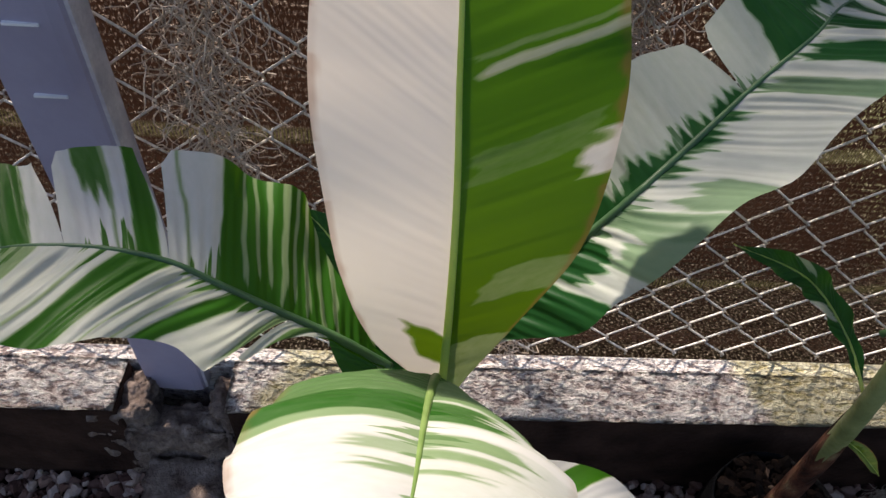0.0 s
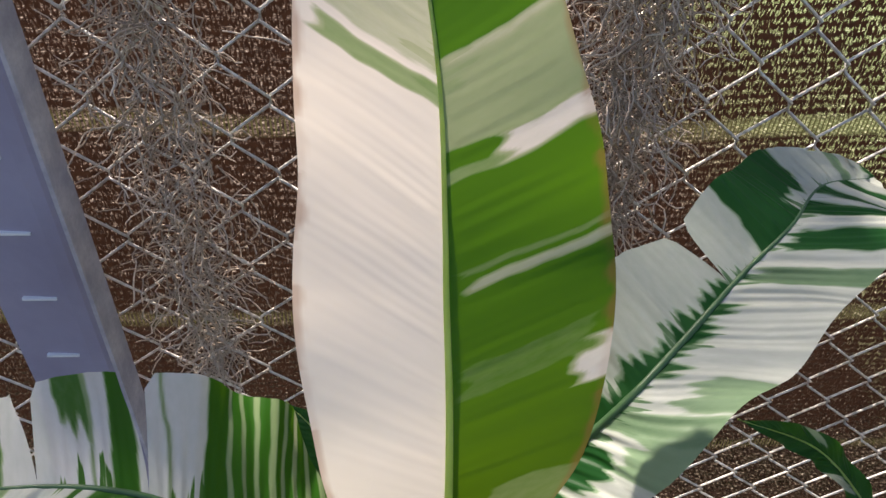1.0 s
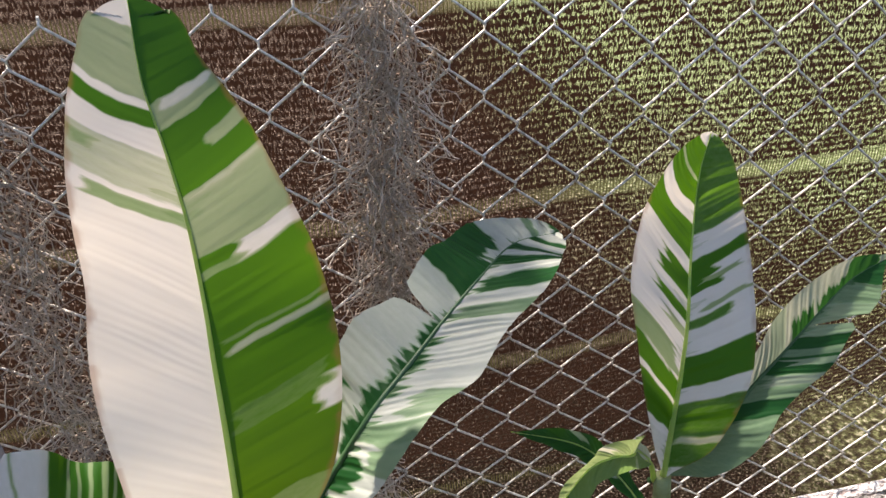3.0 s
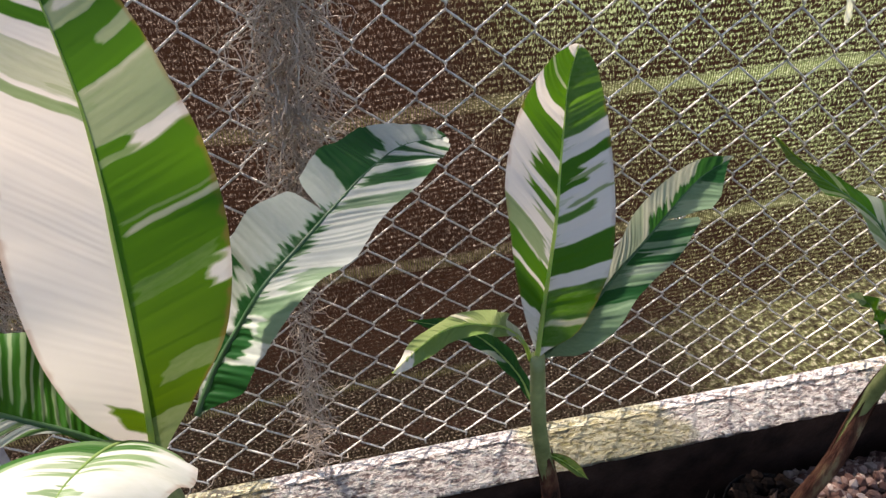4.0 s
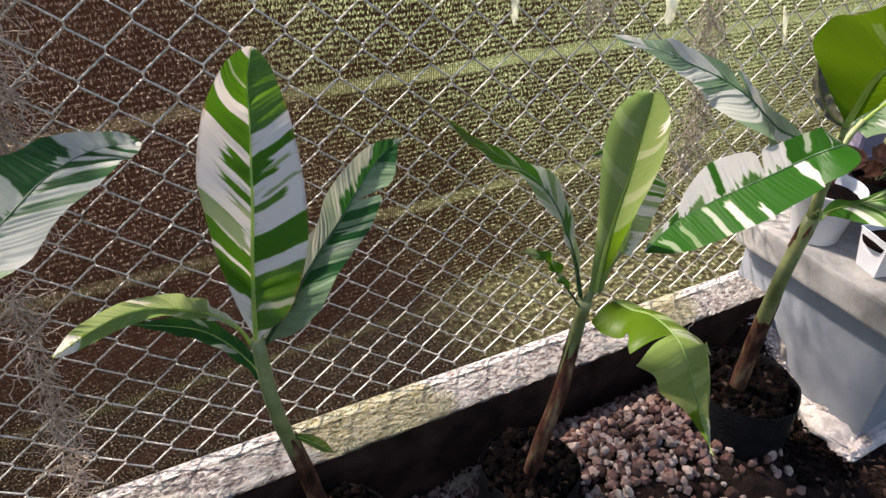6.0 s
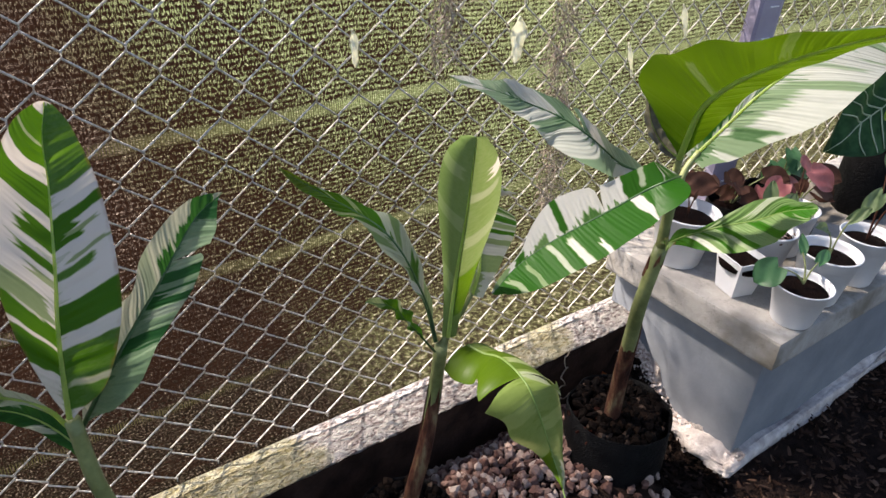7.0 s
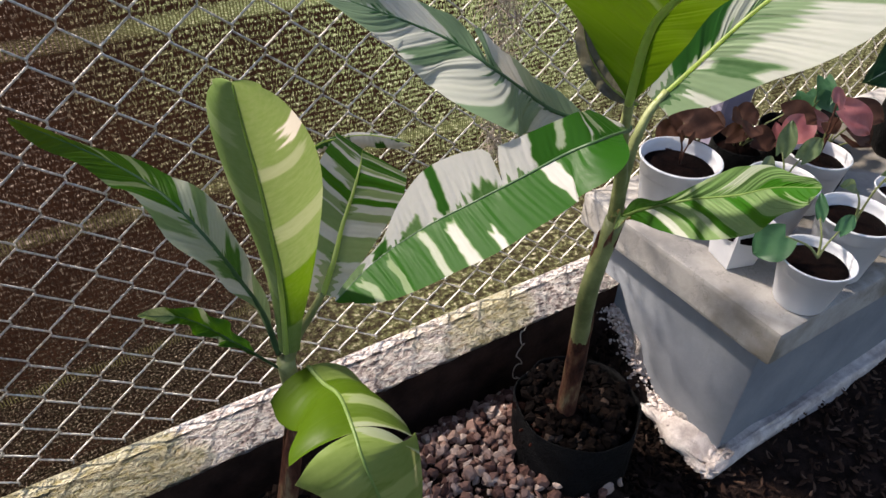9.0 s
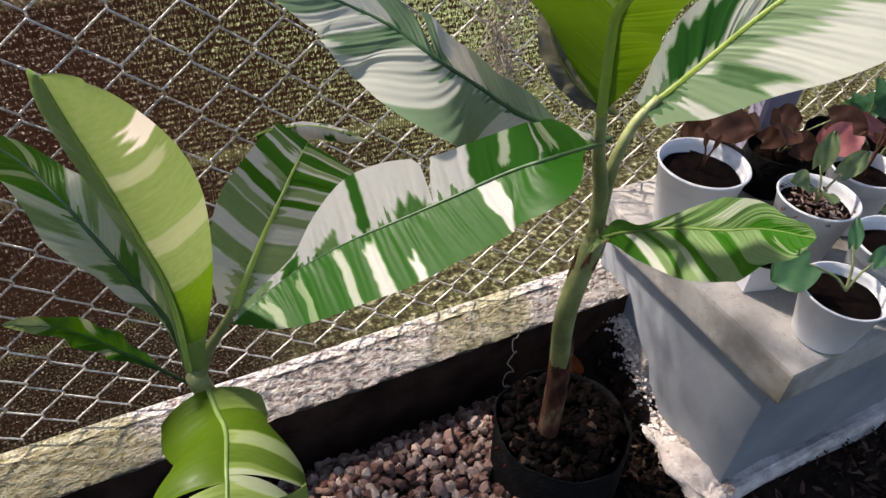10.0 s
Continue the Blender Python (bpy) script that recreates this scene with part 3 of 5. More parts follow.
while x < 4.0:
    w = new("wire", me_wire)
    w.parent = fence
    w.matrix_basis = Matrix.Translation((x, FENCE_Y, 0)) @ (Matrix.Rotation(math.pi, 4, "Z") if k % 2 else Matrix())
    x += cell_w / 2
    k += 1

cl = bmesh.new()
NX, NZ = 260, 34


def cloth_top(x):
    """Uneven upper hem, out of view; heights set to shade or sunlight chosen leaves."""
    hem = [(-1.8, 1.40), (-0.37, 1.40), (-0.31, 1.20), (-0.28, 1.175), (-0.09, 1.175), (-0.05, 1.29), (0.12, 1.30), (0.20, 1.125), (0.35, 1.115), (0.46, 1.22), (0.70, 1.21), (0.82, 1.31), (0.98, 1.33), (1.10, 1.26), (4.8, 1.26)]
    for (x0, z0), (x1, z1) in zip(hem, hem[1:]):
        if x <= x1:
            f = (x - x0) / (x1 - x0)
            return z0 + (z1 - z0) * f * f * (3 - 2 * f)
    return 1.26


vs = [[cl.verts.new((-1.8 + 6.6 * i / NX, CLOTH_Y + 0.012 * noise.noise((i * 0.075, j * 0.2, 4.0)) + 0.006 * noise.noise((i * 0.29, j * 0.3, 9.0)), 0.275 + (cloth_top(-1.8 + 6.6 * i / NX) - 0.275) * j / NZ)) for j in range(NZ + 1)] for i in range(NX + 1)]
for i in range(NX):
    for j in range(NZ):
        cl.faces.new((vs[i][j], vs[i + 1][j], vs[i + 1][j + 1], vs[i][j + 1]))
solid("shade_cloth", cl, CLOTH, "dark brown knitted shade cloth behind the wire", "shade cloth", "structure")

post = thing("fence_post", "grey painted steel channel post with slots", "post")
pb = bmesh.new()
prof = [(x - 0.018, y) for x, y in ((-0.316, 0.664), (-0.311, 0.657), (-0.247, 0.653), (-0.236, 0.655), (-0.232, 0.66), (-0.232, 0.69), (-0.316, 0.69))]
lo = [pb.verts.new((x, y, 0.24)) for x, y in prof]
hi = [pb.verts.new((x, y, FENCE_TOP)) for x, y in prof]
for j in range(len(prof)):
    pb.faces.new((lo[j], lo[(j + 1) % 7], hi[(j + 1) % 7], hi[j]))
pb.faces.new(lo[::-1])
pb.faces.new(hi)
part("post_body", pb, POST, post, flat=True)
part("post_lip", box(-0.2525, -0.2475, 0.6585, 0.692, 0.24, FENCE_TOP + 0.001, 0.001), POST_EDGE, post, "pale edge of the channel, sunlight put into its colour", flat=True)
z = 0.469
while z < FENCE_TOP - 0.03:
    part("slot_mark", box(-0.304, -0.275, 0.6515, 0.6555, z - 0.0012, z + 0.0012), WHITEPOT, post, "pale slot mark", flat=True)
    z += 0.0715

solid("concrete_footing", displaced(box(-0.330, -0.150, 0.49, 0.585, G - 0.04, 0.165, 0.006), 18, 0.007, 45, 5.0), FOOTING, "low crumbling concrete footing before the kerb", "footing", "structure")
solid("mortar_lump", displaced(box(-0.352, -0.203, 0.590, 0.642, G - 0.02, 0.225, 0.012), 18, 0.016, 34, 9.0), FOOTING, "crumbled mortar at the foot of the post", "mortar", "structure")
solid("mortar_lump", displaced(box(-0.40, -0.318, 0.60, 0.668, G, 0.272, 0.012), 14, 0.013, 40, 14.0), FOOTING, "broken mortar between kerb and post", "mortar", "structure")
solid("mortar_lump", displaced(box(-0.236, -0.165, 0.605, 0.668, G, 0.268, 0.012), 14, 0.014, 40, 19.0), FOOTING, "broken mortar between post and kerb", "mortar", "structure")

# ---- bench ----
bench = thing("masonry_bench", "low rendered masonry bench with a concrete slab top", "bench", kind="structure")
part("bench_wall", displaced(box(1.64, 4.2, 0.285, 0.69, G - 0.05, 0.385, 0.004), 10, 0.0025, 12, 3.0), RENDERWALL, bench, "grey-white painted render, darkened as in shade")
part("slab", displaced(box(1.603, 4.25, 0.252, 0.70, 0.385, 0.455, 0.007), 10, 0.002, 14, 6.0), CONCRETE, bench, "rough concrete slab")
part("wall_foot", displaced(box(1.596, 4.2, 0.262, 0.66, G - 0.03, G + 0.036, 0.016), 20, 0.020, 24, 7.0), ROUGHBASE, bench, "crumbling render at the foot")


def foot_ridge():
    """Broken render that has slid down along the end wall, higher towards the kerb."""
    bm = bmesh.new()
    n, m = 90, 14
    rows = []
    for i in range(n + 1):
        y = 0.258 + (0.60 - 0.258) * i / n
        base = max(G + 0.012, G + heap(1.60, y) - 0.02)
        row = []
        for j in range(m + 1):
            f = j / m
            x = 1.652 - 0.078 * f * (0.75 + 0.5 * noise.noise((y * 17, 3.1, 0.0)))
            z = base + 0.052 * (1 - f) ** 1.4 * (0.8 + 0.5 * noise.noise((y * 23, 7.7, 0.0)))
            z += 0.010 * noise.fractal((x * 60, y * 60, 2.0), 1.0, 2.0, 4) - 0.03 * f ** 3
            row.append(bm.verts.new((x, y, z)))
        rows.append(row)
    for a, b in zip(rows, rows[1:]):
        for j in range(m):
            bm.faces.new((a[j], b[j], b[j + 1], a[j + 1]))
    bmesh.ops.solidify(bm, geom=bm.faces[:], thickness=0.02)
    bmesh.ops.recalc_face_normals(bm, faces=bm.faces[:])
    return bm


part("foot_ridge", foot_ridge(), ROUGHBASE, bench, "slid pinkish-white render at the wall's foot", flat=True)

# ---- banana plants ----
def plant(label):
    return thing("banana_plant", label, "plant", "row of variegated banana plants")


p1 = plant("variegated banana plant with a half-white upright leaf")
stalk(p1, [(0.03, 0.43, 0.27), (0.032, 0.42, 0.45), (0.044, 0.39, 0.62)], 0.0115, 0.0150, label="pale green pseudostem")
stalk(p1, [(0.043, 0.392, 0.61), (0.050, 0.365, 0.72), (0.050, 0.353, 0.785)], 0.0125, 0.0050, name="petiole", label="pale green petiole")
sheath(p1, [(0.03, 0.43, 0.27), (0.032, 0.42, 0.45), (0.044, 0.39, 0.62)], 0.0132, 0.0172, seed=1.0, ragged=0.2)
stalk(p1, [(0.040, 0.400, 0.58), (0.030, 0.380, 0.66), (0.036, 0.362, 0.73), (0.047, 0.358, 0.772)], 0.0095, 0.006, name="petiole", label="pale channelled petiole")
# hue carries the sun through the lower leaf and the shade on the upper
leaf(p1, [(0.05, 0.353, 0.778), (0.052, 0.381, 0.835), (0.052, 0.409, 0.894), (0.05, 0.439, 0.945), (0.049, 0.459, 0.98), (0.046, 0.483, 1.035), (0.039, 0.502, 1.083), (0.03, 0.526, 1.124), (0.027, 0.559, 1.172)], (0.23, -0.84, 0.49),
     [0.004, 0.0472, 0.0651, 0.0729, 0.0779, 0.0774, 0.0723, 0.0707, 0.0644, 0.0519, 0.036, 0.0288], [0.0078, 0.0377, 0.0686, 0.0831, 0.0886, 0.0879, 0.0819, 0.071, 0.0617, 0.0501, 0.0375, 0.03],
     left=[(0.05, 0.095, 0.8, 0, 0.45), (0.63, 0.655, 0.58, 0, 0.85), (0.665, 0.745, 0.33, 0, 1.1), (0.705, 0.73, 0.58, 0.75, 0.97), (0.79, 0.82, 0.93, 0, 1.1), (0.835, 0.95, 0.48, 0, 1.1)],
     right=[(0.005, 0.08, 0.62, 0, 1.1), (0.08, 0.16, 0.95, 0, 1.1), (0.13, 0.19, 0.66, 0.3, 1.1), (0.175, 0.3, 0.97, 0, 1.1), (0.26, 0.31, 0.12, 0.82, 1.1), (0.295, 0.335, 0.72, 0.1, 0.85), (0.355, 0.41, 0.97, 0, 1.1), (0.375, 0.415, 0.97, 0, 1.1), (0.415, 0.44, 0.32, 0.15, 1.1), (0.43, 0.545, 0.97, 0, 1.1), (0.435, 0.445, 0.66, 0.1, 1.1), (0.545, 0.56, 0.62, 0, 1.1), (0.55, 0.58, 0.12, 0.42, 1.1), (0.58, 0.68, 0.5, 0, 1.1), (0.67, 0.68, 0.36, 0.1, 1.1), (0.695, 0.775, 0.93, 0, 0.5), (0.72, 0.745, 0.5, 0.5, 1.1), (0.785, 0.83, 0.5, 0, 1.1), (0.81, 0.83, 0.2, 0.2, 0.9), (0.845, 0.955, 0.94, 0, 1.1)],
     fold=0.16, hue=(0.85, 0.22), dry=0.5, rib_green=0.2, seed=1, rib=0.0031, ripple=0.02, streak=0.14, comb=0.14, pleat=0.0003, label="large half-white banana leaf", base=(0.0, 0.95), slant=(0.1, 0.04))
leaf(p1, [(0.084, 0.392, 0.782), (0.107, 0.409, 0.819), (0.13, 0.421, 0.848), (0.159, 0.43, 0.885), (0.192, 0.456, 0.902), (0.231, 0.488, 0.921), (0.265, 0.512, 0.938), (0.309, 0.561, 0.936), (0.361, 0.584, 0.928)], (0.0, -0.15, 0.99),
     [0.003, 0.011, 0.0247, 0.0555, 0.0581, 0.0596, 0.0474, 0.052, 0.0492, 0.0439, 0.0294, 0.0235], [0.003, 0.0396, 0.0454, 0.0499, 0.0459, 0.0563, 0.0547, 0.0544, 0.0567, 0.051, 0.0383, 0.0175],
     left=[(0.125, 0.19, 0.9, 0, 0.7), (0.215, 0.41, 0.9, 0, 0.14), (0.19, 0.24, 0.1, 0.3, 1.1), (0.28, 0.315, 0.85, 0.6, 1.1), (0.41, 0.55, 0.9, 0, 0.08), (0.63, 0.735, 0.97, 0.0, 0.5), (0.63, 0.825, 0.97, 0.3, 1.1), (0.92, 0.94, 0.6, 0, 1.1), (0.985, 1.0, 0.8, 0, 1.1)], right=[(0.015, 0.13, 0.97, 0, 1.1), (0.145, 0.22, 0.95, 0, 0.4), (0.255, 0.29, 0.62, 0, 1.1), (0.2, 0.26, 0.5, 0.5, 1.1), (0.295, 0.355, 0.55, 0.55, 1.1), (0.355, 0.51, 0.85, 0, 0.1), (0.56, 0.595, 0.62, 0.15, 1.1), (0.635, 0.685, 0.95, 0.1, 1.1), (0.73, 0.78, 0.93, 0.0, 1.1), (0.815, 0.86, 0.85, 0, 1.1), (0.905, 0.93, 0.8, 0, 1.1)],
     pleat=0.0032, fold=0.15, hue=0.05, rib_green=1, seed=2, tears=[(-1, .55, .012)], ripple=0.05, label="dark green and white leaf", base=(0.24, 0.2), slant=(0.0, 0.08), comb=0.8)
leaf(p1, [(0.019, 0.375, 0.775), (-0.012, 0.377, 0.803), (-0.043, 0.378, 0.826), (-0.072, 0.38, 0.846), (-0.099, 0.383, 0.863), (-0.127, 0.384, 0.871), (-0.155, 0.384, 0.873), (-0.185, 0.383, 0.87), (-0.22, 0.38, 0.858)], (0.05, -0.12, 0.99),
     [0.003, 0.0048, 0.0045, 0.0163, 0.0517, 0.0446, 0.0521, 0.0609, 0.0614, 0.0572, 0.035, 0.0], [0.003, 0.0125, 0.0403, 0.0713, 0.0724, 0.0706, 0.0653, 0.0662, 0.0575, 0.0541, 0.0574, 0.0459],
     left=[(0.0, 0.14, 0.92, 0, 1.1), (0.18, 0.215, 0.7, 0, 1.1), (0.37, 0.41, 0.85, 0, 1.1), (0.265, 0.29, 0.6, 0, 0.7), (0.435, 0.44, 0.45, 0, 1.1), (0.48, 0.485, 0.45, 0.1, 1.1), (0.535, 0.63, 0.82, 0, 1.1), (0.66, 0.67, 0.4, 0, 0.8), (0.785, 0.85, 0.6, 0, 0.6)],
     right=[(0.005, 0.44, 0.9, 0, 1.1), (0.15, 0.165, 0.42, 0.15, 1.1), (0.185, 0.2, 0.42, 0.15, 1.1), (0.225, 0.24, 0.42, 0.15, 1.1), (0.26, 0.27, 0.42, 0.15, 1.1), (0.285, 0.3, 0.42, 0.15, 1.1), (0.32, 0.33, 0.42, 0.15, 1.1), (0.35, 0.36, 0.42, 0.15, 1.1), (0.38, 0.39, 0.42, 0.15, 1.1), (0.445, 0.53, 0.14, 0, 1.1), (0.5, 0.505, 0.5, 0.1, 1.1), (0.56, 0.605, 0.9, 0, 1.1), (0.605, 0.71, 0.12, 0, 1.1), (0.635, 0.64, 0.5, 0, 1.1), (0.64, 0.685, 0.75, 0.55, 1.05), (0.8, 0.86, 0.8, 0, 1.1)], base=(0.2, 0.16), pleat=0.003, fold=0.12, hue=0.45, rib_green=0.9, seed=3, slant=(0.12, 0.06),
     tears=[(1, 0.545, 0.022), (1, 0.74, 0.02), (-1, 0.26, 0.012)], ripple=0.07, label="torn arching leaf")
leaf(p1, [(0.047, 0.362, 0.788), (0.042, 0.328, 0.833), (0.037, 0.293, 0.865), (0.032, 0.250, 0.893), (0.028, 0.228, 0.899), (0.024, 0.208, 0.898)], (0.05, 0.12, 1.0),
     [0.006, 0.018, 0.034, 0.058, 0.072, 0.07, 0.055, 0.03], [0.03, 0.060, 0.074, 0.080, 0.083, 0.08, 0.065, 0.035],
     left=[(0.0, 0.4, 0.6, 0, 1.1), (0.41, 0.525, 0.75, 0.0, 0.5), (0.54, 0.58, 0.1, 0, 1.1), (0.59, 0.63, 0.5, 0, 0.5), (0.65, 0.68, 0.4, 0, 0.5), (0.725, 0.74, 0.4, 0, 0.4)],
     right=[(0.0, 0.4, 0.7, 0, 1.1), (0.4, 0.54, 0.78, 0, 1.1), (0.53, 0.555, 0.5, 0.0, 1.1), (0.64, 0.685, 0.35, 0.0, 0.35), (0.72, 0.75, 0.4, 0, 0.25)], base=(0.16, 0.12), slant=0.02, sweep=0.05, fold=0.25, curl=-0.45, hue=0.3, seed=4, ripple=0.04, dry=.5, rib=0.0036, pleat=0.0016,
     label="broad drooping sunlit leaf", comb=0.6, rib_green=0.5)

leaf(p1, [(0.036, 0.40, 0.60), (0.06, 0.36, 0.64), (0.10, 0.325, 0.67), (0.15, 0.30, 0.675), (0.20, 0.27, 0.65), (0.24, 0.24, 0.59)], (0.1, -0.1, 1.0),
     [0.002, 0.02, 0.045, 0.055, 0.05, 0.03, 0.0], [0.002, 0.02, 0.045, 0.055, 0.05, 0.03, 0.0], left=[(.2, .3, .9, 0, .7), (.38, .44, .9, .2, 1.1), (.55, .8, .9, 0, 1.1)], right=stripes(46, .4, .4, .08), base=(.05, .2),
     fold=.3, curl=-.3, hue=.6, seed=29, ripple=.06, label="low leaf with white and green patches")
leaf(p1, [(0.035, 0.41, 0.58), (0.01, 0.44, 0.66), (-0.01, 0.47, 0.72), (-0.03, 0.50, 0.75), (-0.06, 0.53, 0.76)], (-0.1, -0.5, 0.8),
     [0.002, 0.015, 0.03, 0.03, 0.02, 0.0], [0.002, 0.015, 0.03, 0.03, 0.02, 0.0], base=(.95, .95), left=[(.5, .55, .4, 0, 1.1)], fold=.2, hue=.1, seed=30, label="dark green leaf behind the others")

p2 = plant("variegated banana plant with a pointed striped leaf")
stalk(p2, [(0.515, 0.485, 0.22), (0.477, 0.463, 0.436), (0.440, 0.442, 0.60), (0.43, 0.448, 0.72)], 0.0125, 0.0085, label="slender green pseudostem")
sheath(p2, [(0.515, 0.485, 0.22), (0.477, 0.463, 0.436), (0.440, 0.442, 0.60)], 0.0145, 0.0108, seed=2.0)
leaf(p2, [(0.428, 0.444, 0.726), (0.434, 0.454, 0.78), (0.442, 0.467, 0.83), (0.453, 0.488, 0.873), (0.463, 0.514, 0.913), (0.472, 0.536, 0.953), (0.477, 0.547, 0.992), (0.488, 0.557, 1.027)], (-0.16, -0.87, 0.47),
     [0.0016, 0.0131, 0.0237, 0.0341, 0.0434, 0.0519, 0.0578, 0.0575, 0.0534, 0.0466, 0.0291, 0.0153], [0.0045, 0.0355, 0.0491, 0.0567, 0.0609, 0.0596, 0.0566, 0.0528, 0.0473, 0.0398, 0.0302, 0.016],
     left=[(0.795, 0.96, 0.97, 0, 1.1), (0.86, 0.875, 0.5, 0.1, 0.9), (0.645, 0.74, 0.97, 0, 1.1), (0.53, 0.605, 0.9, 0, 0.45), (0.465, 0.495, 0.85, 0.0, 0.55), (0.42, 0.445, 0.5, 0.0, 0.35), (0.28, 0.37, 0.55, 0.2, 1.1), (0.24, 0.3, 0.85, 0, 1.1), (0.295, 0.305, 0.2, 0.3, 0.8), (0.135, 0.225, 0.85, 0, 1.1), (0.015, 0.115, 0.15, 0.1, 1.1)],
     right=[(0.71, 0.99, 0.74, 0, 1.1), (0.605, 0.64, 0.84, 0, 1.1), (0.54, 0.61, 0.95, 0, 0.38), (0.56, 0.575, 0.5, 0.3, 0.7), (0.48, 0.495, 0.45, 0.3, 0.9), (0.445, 0.47, 0.75, 0, 0.5), (0.285, 0.37, 0.88, 0, 1.1), (0.03, 0.235, 0.74, 0, 1.1), (0.17, 0.19, 0.9, 0.2, 0.8), (0.1, 0.12, 0.3, 0.25, 1.1)],
     fold=0.2, hue=0.5, seed=5, slant=(0.18, 0.1), sweep=0.02, rib=0.0032, dry=.4, label="pointed leaf with white and green sectors", base=(0.05, 0.04), comb=0.25)
leaf(p2, [(0.439, 0.482, 0.674), (0.46, 0.453, 0.736), (0.487, 0.448, 0.782), (0.511, 0.457, 0.807), (0.546, 0.462, 0.85), (0.571, 0.464, 0.885), (0.593, 0.464, 0.914), (0.62, 0.458, 0.937)], (-0.29, -0.73, 0.62),
     [0.001, 0.008, 0.0211, 0.0323, 0.0371, 0.0201, 0.0281, 0.0263, 0.0182, 0.006], [0.001, 0.008, 0.026, 0.036, 0.033, 0.034, 0.036, 0.030, 0.026, 0.0],
     left=[(0.55, 0.625, 0.5, 0, 1.1), (0.655, 0.745, 0.9, 0, 0.35), (0.76, 0.88, 0.85, 0, 0.25), (0.87, 0.965, 0.9, 0, 1.1)], right=[(0.365, 0.43, 0.9, 0, 1.1), (0.485, 0.53, 0.35, 0.3, 1.1), (0.535, 0.6, 0.92, 0, 1.1), (0.63, 0.67, 0.9, 0.0, 1.1), (0.565, 0.59, 0.4, 0.3, 1.1), (0.675, 0.8, 0.45, 0.15, 1.1), (0.885, 0.98, 0.92, 0, 1.1)], base=(0.36, 0.62), fold=0.3, hue=0.0, rib_green=1, seed=6, tears=[(1, .72, .02)], label="shaded grey-green leaf", comb=0.45, ripple=0.06)
leaf(p2, [(0.424, 0.451, 0.713), (0.411, 0.442, 0.749), (0.381, 0.42, 0.796), (0.346, 0.368, 0.853), (0.321, 0.351, 0.875), (0.296, 0.336, 0.886), (0.27, 0.311, 0.895), (0.247, 0.284, 0.903)], (0.69, -0.49, 0.52),
     [0.001, 0.003, 0.008, 0.012, 0.013, 0.012, 0.013, 0.01, 0.006], [0.001, 0.003, 0.008, 0.012, 0.015, 0.013, 0.012, 0.012, 0.008],
     left=[(-.1, .3, .3, 0, 1.1), (.5, .54, .35, .2, 1.1), (.9, 1.1, .12, 0, 1.1)], right=[(-.1, .3, .3, 0, 1.1), (.62, .66, .3, .4, 1.1), (.9, 1.1, .12, 0, 1.1)], base=(.66, .62), comb=.5, ripple=0.3, fold=0.6, hue=0.75, seed=7, rib=0.0028, label="narrow arching leaf")

leaf(p2, [(0.437, 0.452, 0.625), (0.425, 0.495, 0.650), (0.382, 0.528, 0.690), (0.302, 0.533, 0.727)], (0.1, -0.65, 0.75),
     [0.001, 0.009, 0.013, 0.014, 0.009, 0.0], [0.001, 0.009, 0.013, 0.014, 0.009, 0.0], base=(.95, .95), left=[(.3, .4, .3, .2, 1.1)], right=[(.5, .56, .4, .4, 1.1)], fold=.3, hue=.1, ripple=.35, seed=27, rib=.002, label="small dark green leaf near the wire")
leaf(p2, [(0.452, 0.45, 0.545), (0.475, 0.44, 0.535), (0.51, 0.43, 0.50)], (0.1, -0.4, 0.9), [0.002, 0.008, 0.008, 0.0], [0.002, 0.008, 0.008, 0.0], base=(.7, .7), fold=.4, hue=.9, seed=28, rib=.001, dry=1.0, label="withered leaf strip on the stem")

p3 = plant("variegated banana plant with a furled yellow-green leaf")
stalk(p3, [(0.865, 0.44, 0.22), (0.857, 0.415, 0.36), (0.868, 0.405, 0.46), (0.888, 0.415, 0.56), (0.877, 0.393, 0.665)], 0.0115, 0.0095, label="green pseudostem")
sheath(p3, [(0.865, 0.44, 0.22), (0.857, 0.415, 0.36), (0.868, 0.405, 0.46), (0.888, 0.415, 0.56), (0.880, 0.400, 0.63)], 0.0132, 0.0112, seed=3.0, ragged=0.4)
leaf(p3, [(0.872, 0.373, 0.697), (0.874, 0.372, 0.76), (0.871, 0.364, 0.814), (0.863, 0.349, 0.868), (0.855, 0.335, 0.921), (0.846, 0.322, 0.971), (0.84, 0.313, 1.01)], ((-0.52, -0.81, 0.26), (-0.55, -0.83, 0.08)),
     [0.01, 0.0117, 0.0153, 0.0206, 0.027, 0.0342, 0.0399, 0.041, 0.036, 0.022], [0.0145, 0.0186, 0.0275, 0.0352, 0.0422, 0.0479, 0.0505, 0.047, 0.036, 0.018],
     left=[(.2, .3, .56, .2, 1.1), (.55, .62, .55, 0, 1.1), (.8, .86, .53, .3, 1.1)], right=[(.1, .3, .75, 0, 1.1), (.45, .52, .55, .1, 1.1), (.7, .74, .52, 0, .8), (.77, .83, .15, .65, 1.1)], base=(.64, .66), comb=0.05, sweep=-0.15, fold=-0.08, curl=-0.55, hue=0.76, pleat=0.0004, seed=8, rib=0.003, label="furled pale green new leaf")
